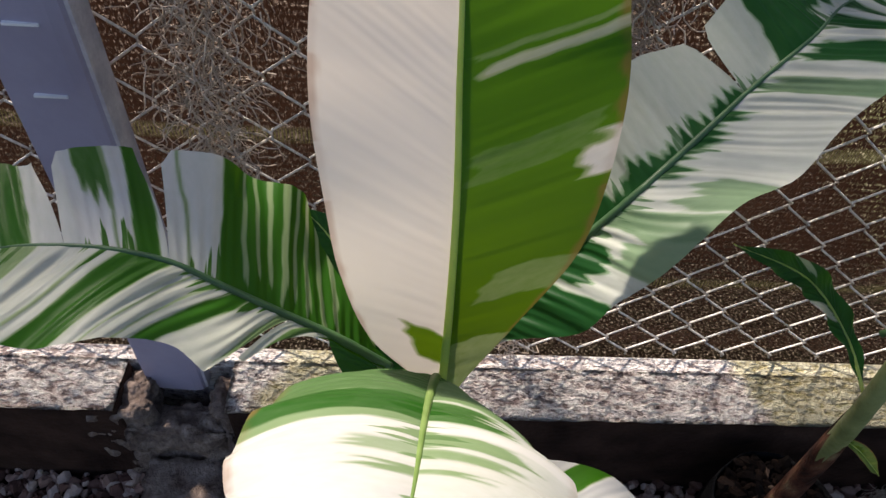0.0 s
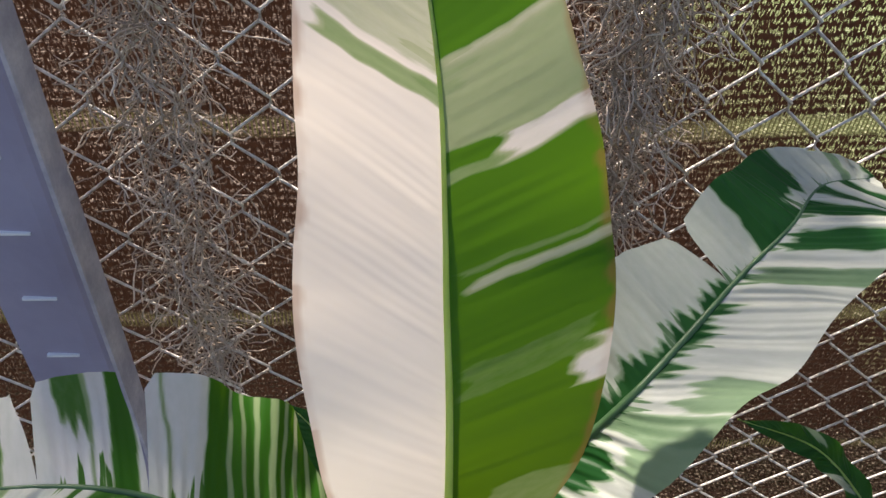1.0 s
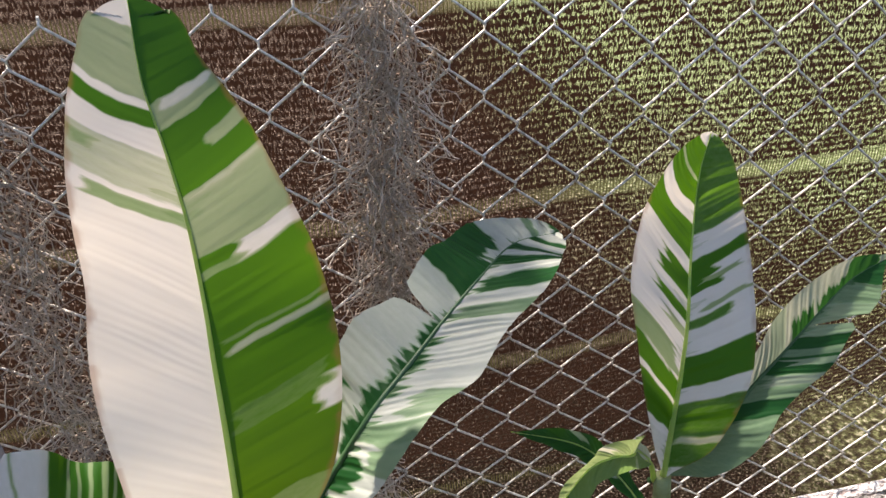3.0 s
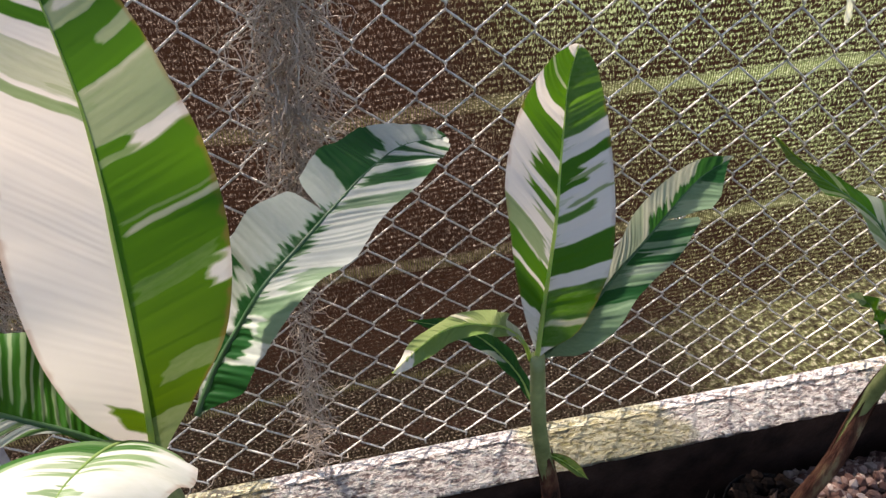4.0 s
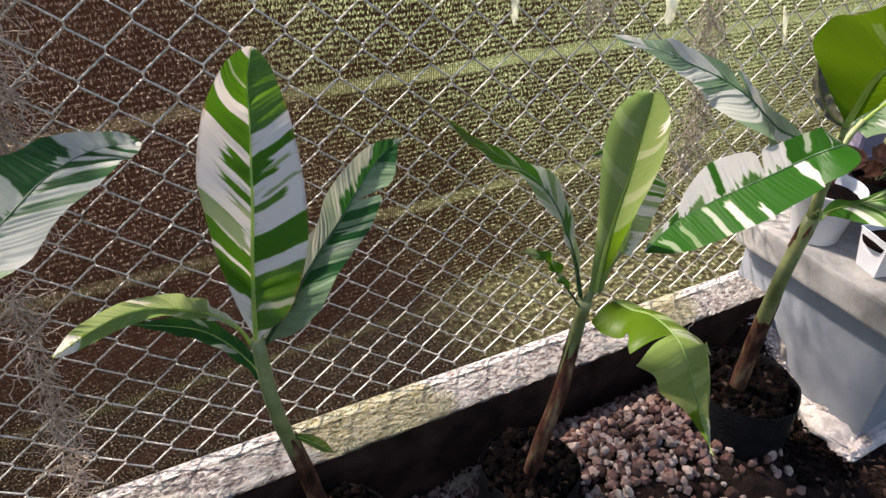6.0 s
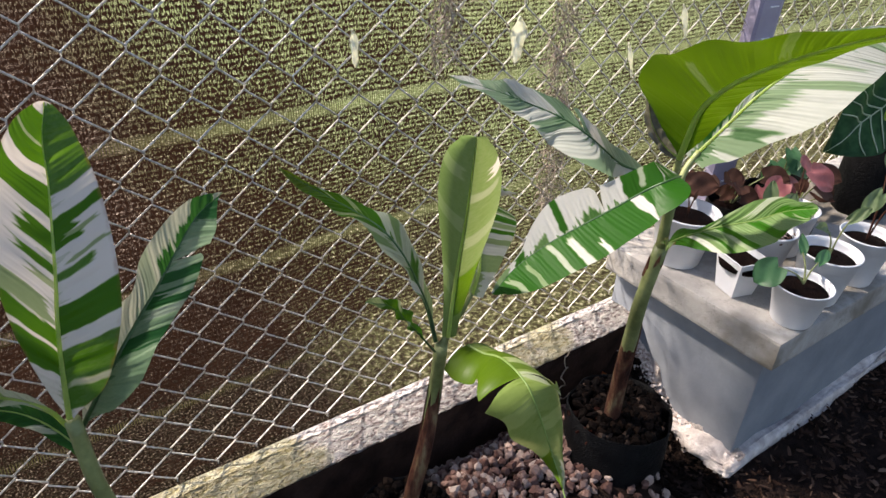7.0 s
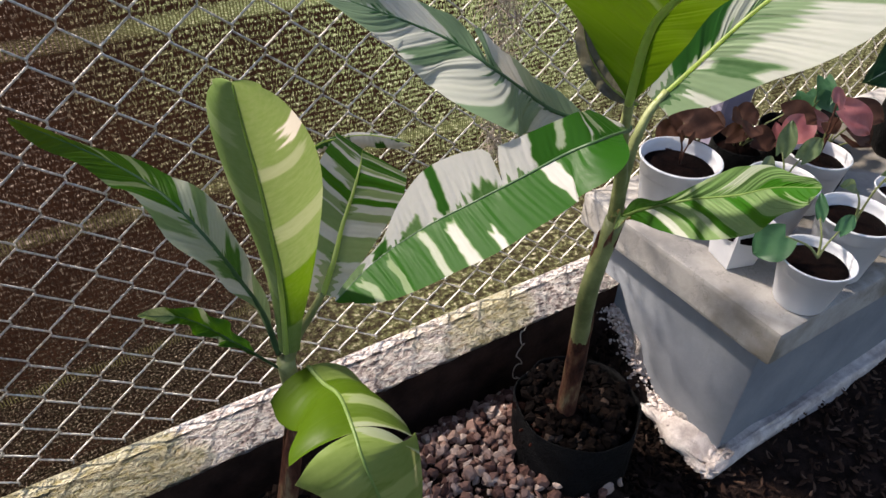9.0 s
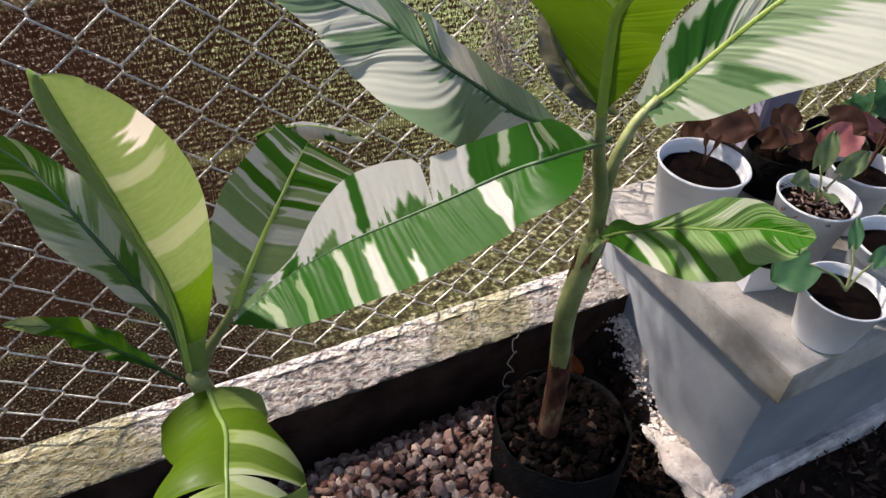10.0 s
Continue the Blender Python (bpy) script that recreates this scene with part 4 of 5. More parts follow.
leaf(p3, [(0.874, 0.401, 0.67), (0.867, 0.413, 0.718), (0.853, 0.421, 0.76), (0.834, 0.432, 0.808), (0.816, 0.458, 0.839), (0.796, 0.497, 0.853), (0.762, 0.524, 0.876), (0.716, 0.529, 0.915)], ((0.34, -0.63, 0.69), (0.29, -0.53, 0.8)),
     [0.001, 0.0035, 0.0062, 0.0176, 0.0234, 0.0335, 0.0288, 0.0282, 0.0243, 0.0204, 0.0177, 0.0142], [0.001, 0.0029, 0.0126, 0.0173, 0.0205, 0.0287, 0.0238, 0.0191, 0.0117, 0.0056, 0.0039, 0.0031],
     left=[(0.0, 0.2, 0.6, 0, 1.1), (0.2, 0.27, 0.2, 0.2, 1.1), (0.27, 0.34, 0.7, 0, 0.6), (0.42, 0.47, 0.6, 0.3, 1.1), (0.52, 1.1, 0.86, 0, 1.1), (0.6, 0.63, 0.4, 0.2, 1.1)], right=[(0.0, 0.2, 0.6, 0, 1.1), (0.26, 0.34, 0.75, 0, 0.7), (0.42, 0.46, 0.6, 0.2, 1.1), (0.52, 1.1, 0.86, 0, 1.1), (0.62, 0.65, 0.4, 0.2, 1.1), (0.74, 0.76, 0.5, 0.2, 1.1)], base=(0.3, 0.28), fold=0.25, hue=(0.2, 1.0), rib_green=0.9, seed=9, ripple=0.13, label="green and white leaf folded along its rib", comb=0.9)
leaf(p3, [(0.868, 0.394, 0.66), (0.83, 0.395, 0.715), (0.795, 0.394, 0.762), (0.757, 0.394, 0.784)], (0.2, -0.5, 0.8),
     [0.001, 0.0012, 0.006, 0.012, 0.013, 0.008, 0.004], [0.001, 0.0012, 0.007, 0.012, 0.011, 0.008, 0.004], base=(.97, .97), left=[(.42, .5, .4, .3, 1.1), (.80, 1.1, .56, 0, 1.1)], right=[(.55, .62, .45, .4, 1.1), (.80, 1.1, .56, 0, 1.1)], fold=.4, hue=(.0, .95), ripple=.45, seed=10, rib=.0018, rib_green=1, label="small dark leaf with a yellow tip")
leaf(p3, [(0.921, 0.39, 0.738), (0.94, 0.402, 0.764), (0.965, 0.432, 0.778), (0.989, 0.455, 0.795), (1.012, 0.482, 0.806), (1.037, 0.524, 0.799)], (0.16, -0.61, 0.78),
     [0.0158, 0.0296, 0.0414, 0.0468, 0.049, 0.0463, 0.0426, 0.0387, 0.034, 0.04], [0.0174, 0.021, 0.0286, 0.0363, 0.0423, 0.048, 0.0525, 0.0542, 0.0562, 0.056],
     left=[(0.175, 0.25, 0.6, 0, 1.1), (0.33, 0.435, 0.6, 0, 1.1), (0.445, 0.485, 0.5, 0, 1.1), (0.515, 0.575, 0.92, 0, 1.1), (0.61, 0.655, 0.45, 0, 0.6), (0.655, 0.74, 0.9, 0, 1.1), (0.775, 0.855, 0.7, 0.3, 1.1), (0.88, 1.0, 0.95, 0, 1.1)], right=[(0.17, 0.32, 0.55, 0, 1.1), (0.42, 0.465, 0.45, 0, 1.1), (0.51, 0.545, 0.92, 0, 1.1), (0.565, 0.61, 0.5, 0, 1.1), (0.625, 0.71, 0.93, 0, 1.1), (0.735, 0.77, 0.55, 0, 1.1), (0.78, 0.865, 0.93, 0, 1.1), (0.885, 0.945, 0.5, 0, 1.1), (0.95, 0.995, 0.97, 0, 1.1)], base=(0.16, 0.18), slant=0.06, fold=0.08, hue=0.6, seed=11, label="striped leaf with a curled tip", comb=0.5, sweep=0.05)
leaf(p3, [(0.993, 0.556, 0.798), (1.010, 0.553, 0.803), (1.043, 0.539, 0.808), (1.069, 0.522, 0.806), (1.092, 0.502, 0.800)], (-0.2, -0.5, 0.85),
     [0.006, 0.014, 0.016, 0.015, 0.010, 0.002], [0.010, 0.017, 0.018, 0.016, 0.012, 0.002], left=[(.2, .26, .6, 0, 1.1), (.55, .62, .75, .2, 1.1), (.8, .9, .6, 0, 1.1)], right=[(.3, .36, .4, 0, 1.1), (.6, .7, .9, .5, 1.1)], base=(.12, .1), fold=-.2, curl=-.9, slant=0.0, hue=.2, seed=34, ripple=.12, rib=.001, label="pale tip of the leaf curled back over itself")
leaf(p3, [(0.882, 0.344, 0.7), (0.883, 0.313, 0.707), (0.884, 0.281, 0.721), (0.875, 0.237, 0.73), (0.87, 0.205, 0.719), (0.882, 0.165, 0.64), (0.857, 0.123, 0.64)], ((0.06, -0.38, 0.92), (-0.17, -0.85, 0.49)),
     [0.046, 0.0436, 0.0368, 0.0627, 0.0641, 0.0624, 0.061, 0.0552, 0.0401, 0.0171, 0.0105, 0.0067], [0.0464, 0.0511, 0.045, 0.0431, 0.0562, 0.0604, 0.0418, 0.0395, 0.0204, 0.0089, 0.0025, 0.0],
     left=[(-0.2, 0.1, 0.6, 0, 1.1), (0.1, 0.22, 0.8, 0, 1.1), (0.22, 0.27, 0.35, 0.1, 1.1), (0.27, 0.34, 0.75, 0, 1.1), (0.36, 0.42, 0.3, 0, 1.1), (0.6, 0.66, 0.45, 0, 1.1), (0.8, 1.1, 0.3, 0.4, 1.1)], right=[(-0.2, 0.3, 0.85, 0, 1.1), (0.3, 0.4, 0.8, 0, 1.1), (0.5, 0.56, 0.5, 0.1, 1.1), (0.75, 0.95, 0.9, 0.1, 1.1)], base=(0.62, 0.62), slant=.03, sweep=0.05, fold=0.05, curl=-0.5, hue=0.95, seed=12, tears=[(1, 0.4, 0.03), (-1, 0.38, 0.015)], comb=0.25, pleat=0.0007, label="broken yellow-green leaf hanging down", rib=0.0024, rib_green=0.5)

stalk(p3, [(0.878, 0.395, 0.655), (0.893, 0.396, 0.690), (0.908, 0.392, 0.716), (0.922, 0.391, 0.740)], 0.0060, 0.0035, name="petiole", label="pale green petiole")

p4 = plant("tall variegated banana plant beside the bench")
stalk(p4, [(1.34, 0.41, 0.24), (1.322, 0.398, 0.42), (1.277, 0.366, 0.60), (1.285, 0.358, 0.72)], 0.0145, 0.0115, label="green pseudostem")
sheath(p4, [(1.34, 0.41, 0.24), (1.322, 0.398, 0.42), (1.277, 0.366, 0.60)], 0.0162, 0.0135, seed=4.0, ragged=0.3)
sheath(p4, [(1.279, 0.363, 0.660), (1.283, 0.360, 0.700), (1.285, 0.358, 0.735)], 0.0120, 0.0140, label="dry brown sheath at the node", seed=6.0, ragged=0.9)
stalk(p4, [(1.285, 0.358, 0.71), (1.275, 0.355, 0.78), (1.245, 0.34, 0.85), (1.225, 0.325, 0.905)], 0.0095, 0.0045, name="petiole", label="pale petiole")
stalk(p4, [(1.285, 0.358, 0.71), (1.280, 0.356, 0.77), (1.281, 0.354, 0.82), (1.295, 0.356, 0.855), (1.318, 0.357, 0.878)], 0.0095, 0.0040, name="petiole", label="pale petiole")
leaf(p4, [(1.224, 0.317, 0.875), (1.148, 0.281, 0.903), (1.119, 0.294, 0.889), (1.08, 0.306, 0.869), (1.041, 0.321, 0.847), (1.0, 0.338, 0.822), (0.956, 0.348, 0.794), (0.912, 0.34, 0.772)], ((-0.54, -0.37, 0.75), (-0.52, -0.41, 0.75)),
     [0.001, 0.0026, 0.0138, 0.042, 0.0487, 0.0514, 0.0556, 0.0554, 0.0531, 0.047, 0.036, 0.0124], [0.012, 0.0347, 0.0323, 0.0304, 0.0317, 0.0354, 0.0454, 0.046, 0.0309, 0.0115, 0.0068, 0.0054],
     left=[(0.365, 0.41, 0.0, 0, 1.1), (0.58, 0.6, 0.05, 0.62, 1.1), (0.645, 0.675, 0.15, 0.2, 1.1), (0.715, 0.74, 0.25, 0.1, 1.1), (0.825, 0.845, 0.5, 0.2, 1.1), (0.91, 0.935, 0.35, 0.2, 1.1)], right=[(0.055, 0.26, 0.9, 0, 1.1), (0.19, 0.24, 0.35, 0.3, 1.1), (0.27, 0.41, 0.88, 0, 1.1), (0.33, 0.35, 0.3, 0.3, 1.1), (0.415, 0.435, 0.0, 0.3, 1.1), (0.51, 0.585, 0.75, 0, 0.2), (0.64, 0.665, 0.9, 0.1, 1.1), (0.715, 0.775, 0.7, 0, 0.25), (0.82, 0.865, 0.8, 0, 0.9), (0.895, 0.985, 0.6, 0, 1.1)], base=(0.95, 0.12), comb=0.85, pleat=0.001, fold=0.22, hue=0.35, rib_green=0.9, seed=13, tears=[(1, .5, .01)], label="leaf with white bars across dark green", slant=(-0.06, -0.03), rib=0.0022)
leaf(p4, [(1.264, 0.347, 0.852), (1.231, 0.373, 0.854), (1.191, 0.394, 0.869), (1.153, 0.402, 0.898), (1.114, 0.406, 0.928), (1.09, 0.432, 0.946), (1.058, 0.458, 0.961), (1.01, 0.481, 0.981), (0.99, 0.559, 0.981)], ((-0.17, -0.5, 0.85), (-0.06, -0.44, 0.9)),
     [0.001, 0.0031, 0.0184, 0.0495, 0.0828, 0.0637, 0.059, 0.039, 0.0192, 0.0134, 0.0], [0.001, 0.0031, 0.0237, 0.0241, 0.0267, 0.0279, 0.0244, 0.0308, 0.0202, 0.013, 0.0077],
     left=[(0.0, 0.15, 0.5, 0, 1.1), (0.24, 0.38, 0.55, 0.15, 1.1), (0.5, 0.57, 0.62, 0, 0.8), (0.57, 0.62, 0.2, 0.1, 1.1), (0.66, 0.8, 0.55, 0, 1.1), (0.88, 1.1, 0.6, 0, 1.1)], right=[(0.08, 0.3, 0.5, 0, 1.1), (0.42, 0.55, 0.6, 0, 1.1), (0.7, 0.85, 0.5, 0.1, 1.1)], base=(0.2, 0.18), pleat=0.0026, fold=0.15, hue=0.0, rib_green=0.9, seed=14, tears=[(1, .45, .02)], ripple=.08, label="shaded blue-green and white leaf", comb=0.8)
leaf(p4, [(1.227, 0.327, 0.899), (1.208, 0.310, 0.940), (1.186, 0.289, 0.984), (1.156, 0.255, 1.022), (1.124, 0.20, 1.068), (1.094, 0.125, 1.116), (1.075, 0.06, 1.15), (1.062, 0.01, 1.165)], ((0.66, 0.21, 0.68), (0.4, 0.3, 0.8)),
     [0.003, 0.020, 0.032, 0.031, 0.028, 0.026, 0.022, 0.018, 0.012, 0.0], [0.003, 0.050, 0.085, 0.088, 0.075, 0.060, 0.042, 0.026, 0.014, 0.0],
     left=stripes(121, .8, .8, .12), right=[(-.1, .12, .8, 0, 1.1), (.2, .27, .82, .1, 1.1), (.34, .37, .7, 0, .8), (.44, .55, .85, .2, 1.1), (.62, .66, .72, 0, 1.1)], base=(.95, 1.0), comb=0.25, sweep=0.10, fold=0.12, hue=0.78, rib=0.0046, ripple=.06, pleat=0.0008, seed=15, label="backlit yellow-green leaf")
leaf(p4, [(1.304, 0.357, 0.869), (1.331, 0.356, 0.886), (1.35, 0.345, 0.915), (1.384, 0.328, 0.962), (1.428, 0.314, 0.997), (1.497, 0.304, 1.023), (1.639, 0.302, 1.022), (1.711, 0.261, 1.018)], ((-0.32, -0.48, 0.82), (-0.31, -0.5, 0.81)),
     [0.012, 0.036, 0.044, 0.034, 0.036, 0.036, 0.031, 0.028, 0.0266, 0.0274, 0.0], [0.022, 0.046, 0.064, 0.0847, 0.0928, 0.087, 0.0779, 0.0676, 0.0568, 0.0452, 0.0],
     left=[(0.06, 0.17, 0.86, 0.12, 0.78), (0.25, 0.36, 0.66, 0, 1.1), (0.36, 0.5, 0.5, 0, 1.1), (0.5, 0.6, 0.6, 0.2, 1.1), (0.705, 0.81, 0.5, 0, 1.1)],
     right=[(0.0, 0.1, 0.45, 0, 1.1), (0.04, 0.06, 0.2, 0.3, 1.1), (0.1, 0.14, 0.72, 0.25, 0.8), (0.14, 0.3, 0.42, 0, 0.35), (0.3, 0.34, 0.4, 0.1, 1.1), (0.41, 0.44, 0.35, 0.0, 0.8), (0.52, 0.55, 0.36, 0.5, 1.1), (0.75, 0.83, 0.5, 0, 1.1)],
     base=(0.25, 0.19), pleat=0.0016, fold=0.15, slant=(0.26, 0.26), sweep=-0.1, hue=0.15, seed=16, label="broad white and green leaf in the sun", comb=0.7, rib=0.0028)
leaf(p4, [(1.276, 0.345, 0.732), (1.28, 0.327, 0.752), (1.284, 0.304, 0.772), (1.294, 0.27, 0.798), (1.294, 0.227, 0.828), (1.28, 0.186, 0.865), (1.272, 0.143, 0.892)], ((-0.61, -0.41, 0.68), (-0.64, -0.42, 0.64)),
     [0.001, 0.0137, 0.0057, 0.0102, 0.0193, 0.0271, 0.0252, 0.0207, 0.0107, 0.0086], [0.001, 0.0137, 0.0295, 0.0421, 0.0466, 0.046, 0.0437, 0.0414, 0.0251, 0.0172],
     left=[(0.005, 0.2, 0.75, 0, 1.1), (0.21, 0.285, 0.4, 0, 1.1), (0.26, 0.285, 0.7, 0.2, 0.8), (0.7, 0.96, 0.85, 0, 0.35), (0.415, 0.52, 0.3, 0.3, 1.1)], right=[(0.005, 0.145, 0.8, 0, 1.1), (0.14, 0.18, 0.2, 0, 1.1), (0.225, 0.25, 0.8, 0, 1.1), (0.325, 0.38, 0.93, 0, 0.9), (0.305, 0.34, 0.35, 0.4, 1.1), (0.52, 0.605, 0.92, 0.1, 1.1), (0.785, 0.995, 0.85, 0, 0.7), (0.815, 0.84, 0.45, 0.3, 1.1)], base=(0.68, 0.62), slant=(0.28, 0.28), fold=0.2, hue=0.45, seed=17, comb=0.3, rib_green=0.5, rib=0.0022, label="short striped leaf")

DRYLEAF = make_plain_leaf("dry_grey_leaf", (0.025, 0.024, 0.022), (0.11, 0.105, 0.095), 120)
shrivelled = leaf(p4, [(1.255, 0.34, 0.885), (1.225, 0.352, 0.905), (1.20, 0.365, 0.94), (1.185, 0.372, 0.985)], (-0.6, -0.5, 0.5),
     [0.004, 0.016, 0.02, 0.016, 0.004], [0.004, 0.012, 0.014, 0.012, 0.004], base=(1.0, 1.0), fold=.9, hue=.0, seed=31, ripple=.25, dry=.5, rib=.003, label="shrivelled blackish leaf")
shrivelled.data.materials[0] = DRYLEAF


leaf(p4, [(1.283, 0.352, 0.725), (1.272, 0.340, 0.740), (1.258, 0.330, 0.748), (1.246, 0.324, 0.742)], (-0.5, -0.5, 0.6), [0.006, 0.010, 0.008, 0.003], [0.005, 0.008, 0.006, 0.002], base=(.6, .6), fold=.5, hue=.5, seed=33, rib=.001, dry=1.0, ripple=.3, label="withered brown sheath end at the node")


# ---- black bags of the plants ----
def bag(x, y, r, z0, z1, label, seed):
    b = thing("nursery_bag", label, "plant bag", "black nursery bags")
    prof = [(r * 0.86, 0), (r * 0.98, 0.02), (r * 1.0, (z1 - z0) * 0.5), (r * 0.97, z1 - z0), (r * 0.955, z1 - z0 + 0.002), (r * 0.93, z1 - z0 - 0.01), (r * 0.93, z1 - z0 - 0.05)]
    part("sleeve", revolve(prof, 40, wobble=0.09, seed=seed), BLACKBAG, b, "crinkled black polythene")
    part("soil", revolve([(r * 0.9, z1 - z0 - 0.05), (r * 0.92, z1 - z0 - 0.026), (r * 0.7, z1 - z0 - 0.016), (r * 0.4, z1 - z0 - 0.004), (0.002, z1 - z0 + 0.004)], 28, wobble=0.16, seed=seed + 2), SOIL, b, "dark potting soil")
    b.location = (x, y, z0)
    return b


bag(0.03, 0.43, 0.10, G, 0.30, "black polythene bag under the half-white plant", 1.0)
bag(0.53, 0.485, 0.09, G, 0.25, "black polythene bag on the gravel", 2.0)
bag(0.872, 0.445, 0.09, G, 0.26, "black polythene bag in front of the kerb", 3.0)
bag(1.368, 0.412, 0.107, G, 0.282, "black polythene bag beside the bench", 4.0)


# ---- pots on the bench ----
def white_pot(x, y, r, h, label, square=False):
    p = thing("plant_pot", label, "plant pot", "white pots on the bench")
    prof = [(r * 0.66, 0), (r * 0.69, 0.003), (r * 0.955, h * 0.955), (r * 0.985, h * 0.965), (r, h * 0.985), (r * 0.985, h), (r * 0.95, h), (r * 0.93, h * 0.9), (r * 0.90, h * 0.75)]
    part("shell", revolve(prof, 4 if square else 40), WHITEPOT, p, "matt white plastic", flat=square)
    part("soil", revolve([(r * 0.80, h * 0.70), (r * 0.86, h * 0.82), (r * 0.4, h * 0.85), (0.002, h * 0.86)], 26, wobble=0.04, seed=x), SOIL, p, "dark crumbly soil")
    p.location = (x, y, 0.456)
    if square:
        p.rotation_euler.z = 0.5
    return p


white_pot(1.684, 0.570, 0.073, 0.125, "white plastic pot with dark soil on the bench")
white_pot(1.698, 0.292, 0.059, 0.088, "white plastic pot with a small heart-leaved seedling")
white_pot(1.82, 0.312, 0.064, 0.115, "white plastic pot with a spindly cutting")
white_pot(1.965, 0.305, 0.058, 0.115, "white plastic pot behind the other pots")
white_pot(1.80, 0.44, 0.062, 0.115, "white plastic pot topped with bark chips")
white_pot(1.94, 0.465, 0.058, 0.115, "white plastic pot with red-brown soil")
white_pot(1.688, 0.42, 0.056, 0.088, "square white plastic pot under a leaf", True)
upturned = thing("plant_pot", "large white pot turned upside down on the bench", "plant pot", "white pots on the bench")
part("shell", revolve([(0.134, 0), (0.134, 0.014), (0.127, 0.016), (0.117, 0.178), (0.108, 0.196), (0.09, 0.2), (0.002, 0.2)], 40), WHITEPOT, upturned, "matt white plastic")
upturned.location = (2.62, 0.42, 0.456)
bag(2.33, 0.48, 0.074, 0.456, 0.64, "black bag with a veined dark-leaved plant", 6.0)


# ---- second post, farther along the fence ----
copy_thing(post, Matrix.Translation((2.27, 0.02, 0)))


# ---- grey moss on the wire ----
def moss(x, z0, z1, spread, count, label, lean=0.0, y=FENCE_Y - 0.012, seed=1):
    r = random.Random(seed)
    bm = bmesh.new()
    for _ in range(count):
        f = r.random()
        z = z0 + (z1 - z0) * f
        w = spread * (0.35 + 0.65 * math.sin(math.pi * (0.12 + 0.8 * f)))
        q = Vector((x + lean * (1 - f) + r.gauss(0, w * 0.5), y + r.gauss(0, 0.006), z))
        pts, n = [], r.randint(5, 9)
        step = r.uniform(0.004, 0.011)
        d = Vector((r.gauss(0, 0.7), r.gauss(0, 0.4), -0.8)).normalized()
        for _ in range(n):
            if q.y > FENCE_Y + 0.006:
                q.y = FENCE_Y + 0.006
            pts.append(q.copy())
            d = (d + Vector((r.gauss(0, 0.55), r.gauss(0, 0.35), r.gauss(-0.12, 0.4)))).normalized()
            q = q + d * step
        tube(bm, pts, [r.uniform(0.0005, 0.00085)] * n, 3, cap=False)
    return solid("hanging_moss", bm, MOSS, label, "moss", "stuff")


moss(-0.165, 0.62, 1.16, 0.045, 900, "grey moss hanging in a long tangle on the wire", 0.0, seed=1)
moss(0.215, 0.80, 1.17, 0.050, 1100, "grey moss hanging thickly on the wire", -0.01, seed=2)
moss(0.183, 0.30, 0.72, 0.014, 320, "thin trailing strand of grey moss", -0.01, seed=3)
moss(1.335, 0.62, 1.15, 0.032, 520, "grey moss column on the wire", 0.03, seed=4)
moss(1.075, 0.96, 1.16, 0.03, 200, "wisp of grey moss on the wire", 0.0, seed=5)
bm = bmesh.new()
tube(bm, [Vector((1.392 - 0.012 * f + 0.010 * math.sin(19 * f) * f ** 0.5, 0.590 - 0.004 * math.cos(19 * f) - 0.012 * f, 0.300 - 0.125 * f + 0.005 * math.cos(30 * f))) for f in (k / 40 for k in range(41))], [0.0011] * 41, 5)
tube(bm, [Vector((1.378 + 0.03 * f, 0.577, 0.178 - 0.012 * math.sin(3 * f))) for f in (k / 10 for k in range(11))], [0.0009] * 11, 5)
solid("dry_tendril", bm, MOSS, "dry curled tendril hanging over the kerb's edge", "tendril")
moss(0.055, 0.55, 0.62, 0.03, 70, "tuft of grey moss beside the stem", 0.0, 0.43, seed=7)

moss(0.826, 0.075, 0.125, 0.05, 160, "tuft of dry grey grass on the gravel", 0.0, 0.575, seed=8)

SCRAP = make_plain_leaf("dry_white_leaf", (0.78, 0.77, 0.72), (0.88, 0.87, 0.83), trans=0.3)
# ---- torn white leaf bits caught in the fence ----
for x, z, w, h, tilt in ((1.229, 0.972, 0.036, 0.078, 0.15), (0.912, 0.995, 0.015, 0.052, 0.05), (1.682, 0.962, 0.020, 0.068, -0.2), (1.535, 0.900, 0.013, 0.070, -0.2)):
    bm = bmesh.new()
    rows_ = []
    for k in range(9):
        f = k / 8
        ww = w * math.sin(math.pi * f) ** 0.8 * (1 + 0.3 * math.sin(9 * f + x))
        rows_.append([bm.verts.new((x + s * ww / 2 + tilt * (f - 0.5) * h, FENCE_Y - 0.008 - 0.004 * abs(s) - 0.012 * (1 - f), z + (f - 0.5) * h)) for s in (-1, 0, 1)])
    for a, b in zip(rows_, rows_[1:]):
        for j in (0, 1):
            bm.faces.new((a[j], a[j + 1], b[j + 1], b[j]))
    bmesh.ops.solidify(bm, geom=bm.faces[:], thickness=0.0006)
    solid("leaf_scrap", bm, SCRAP, "dry white leaf scrap caught in the wire", "leaf", group="leaf scraps in the fence")

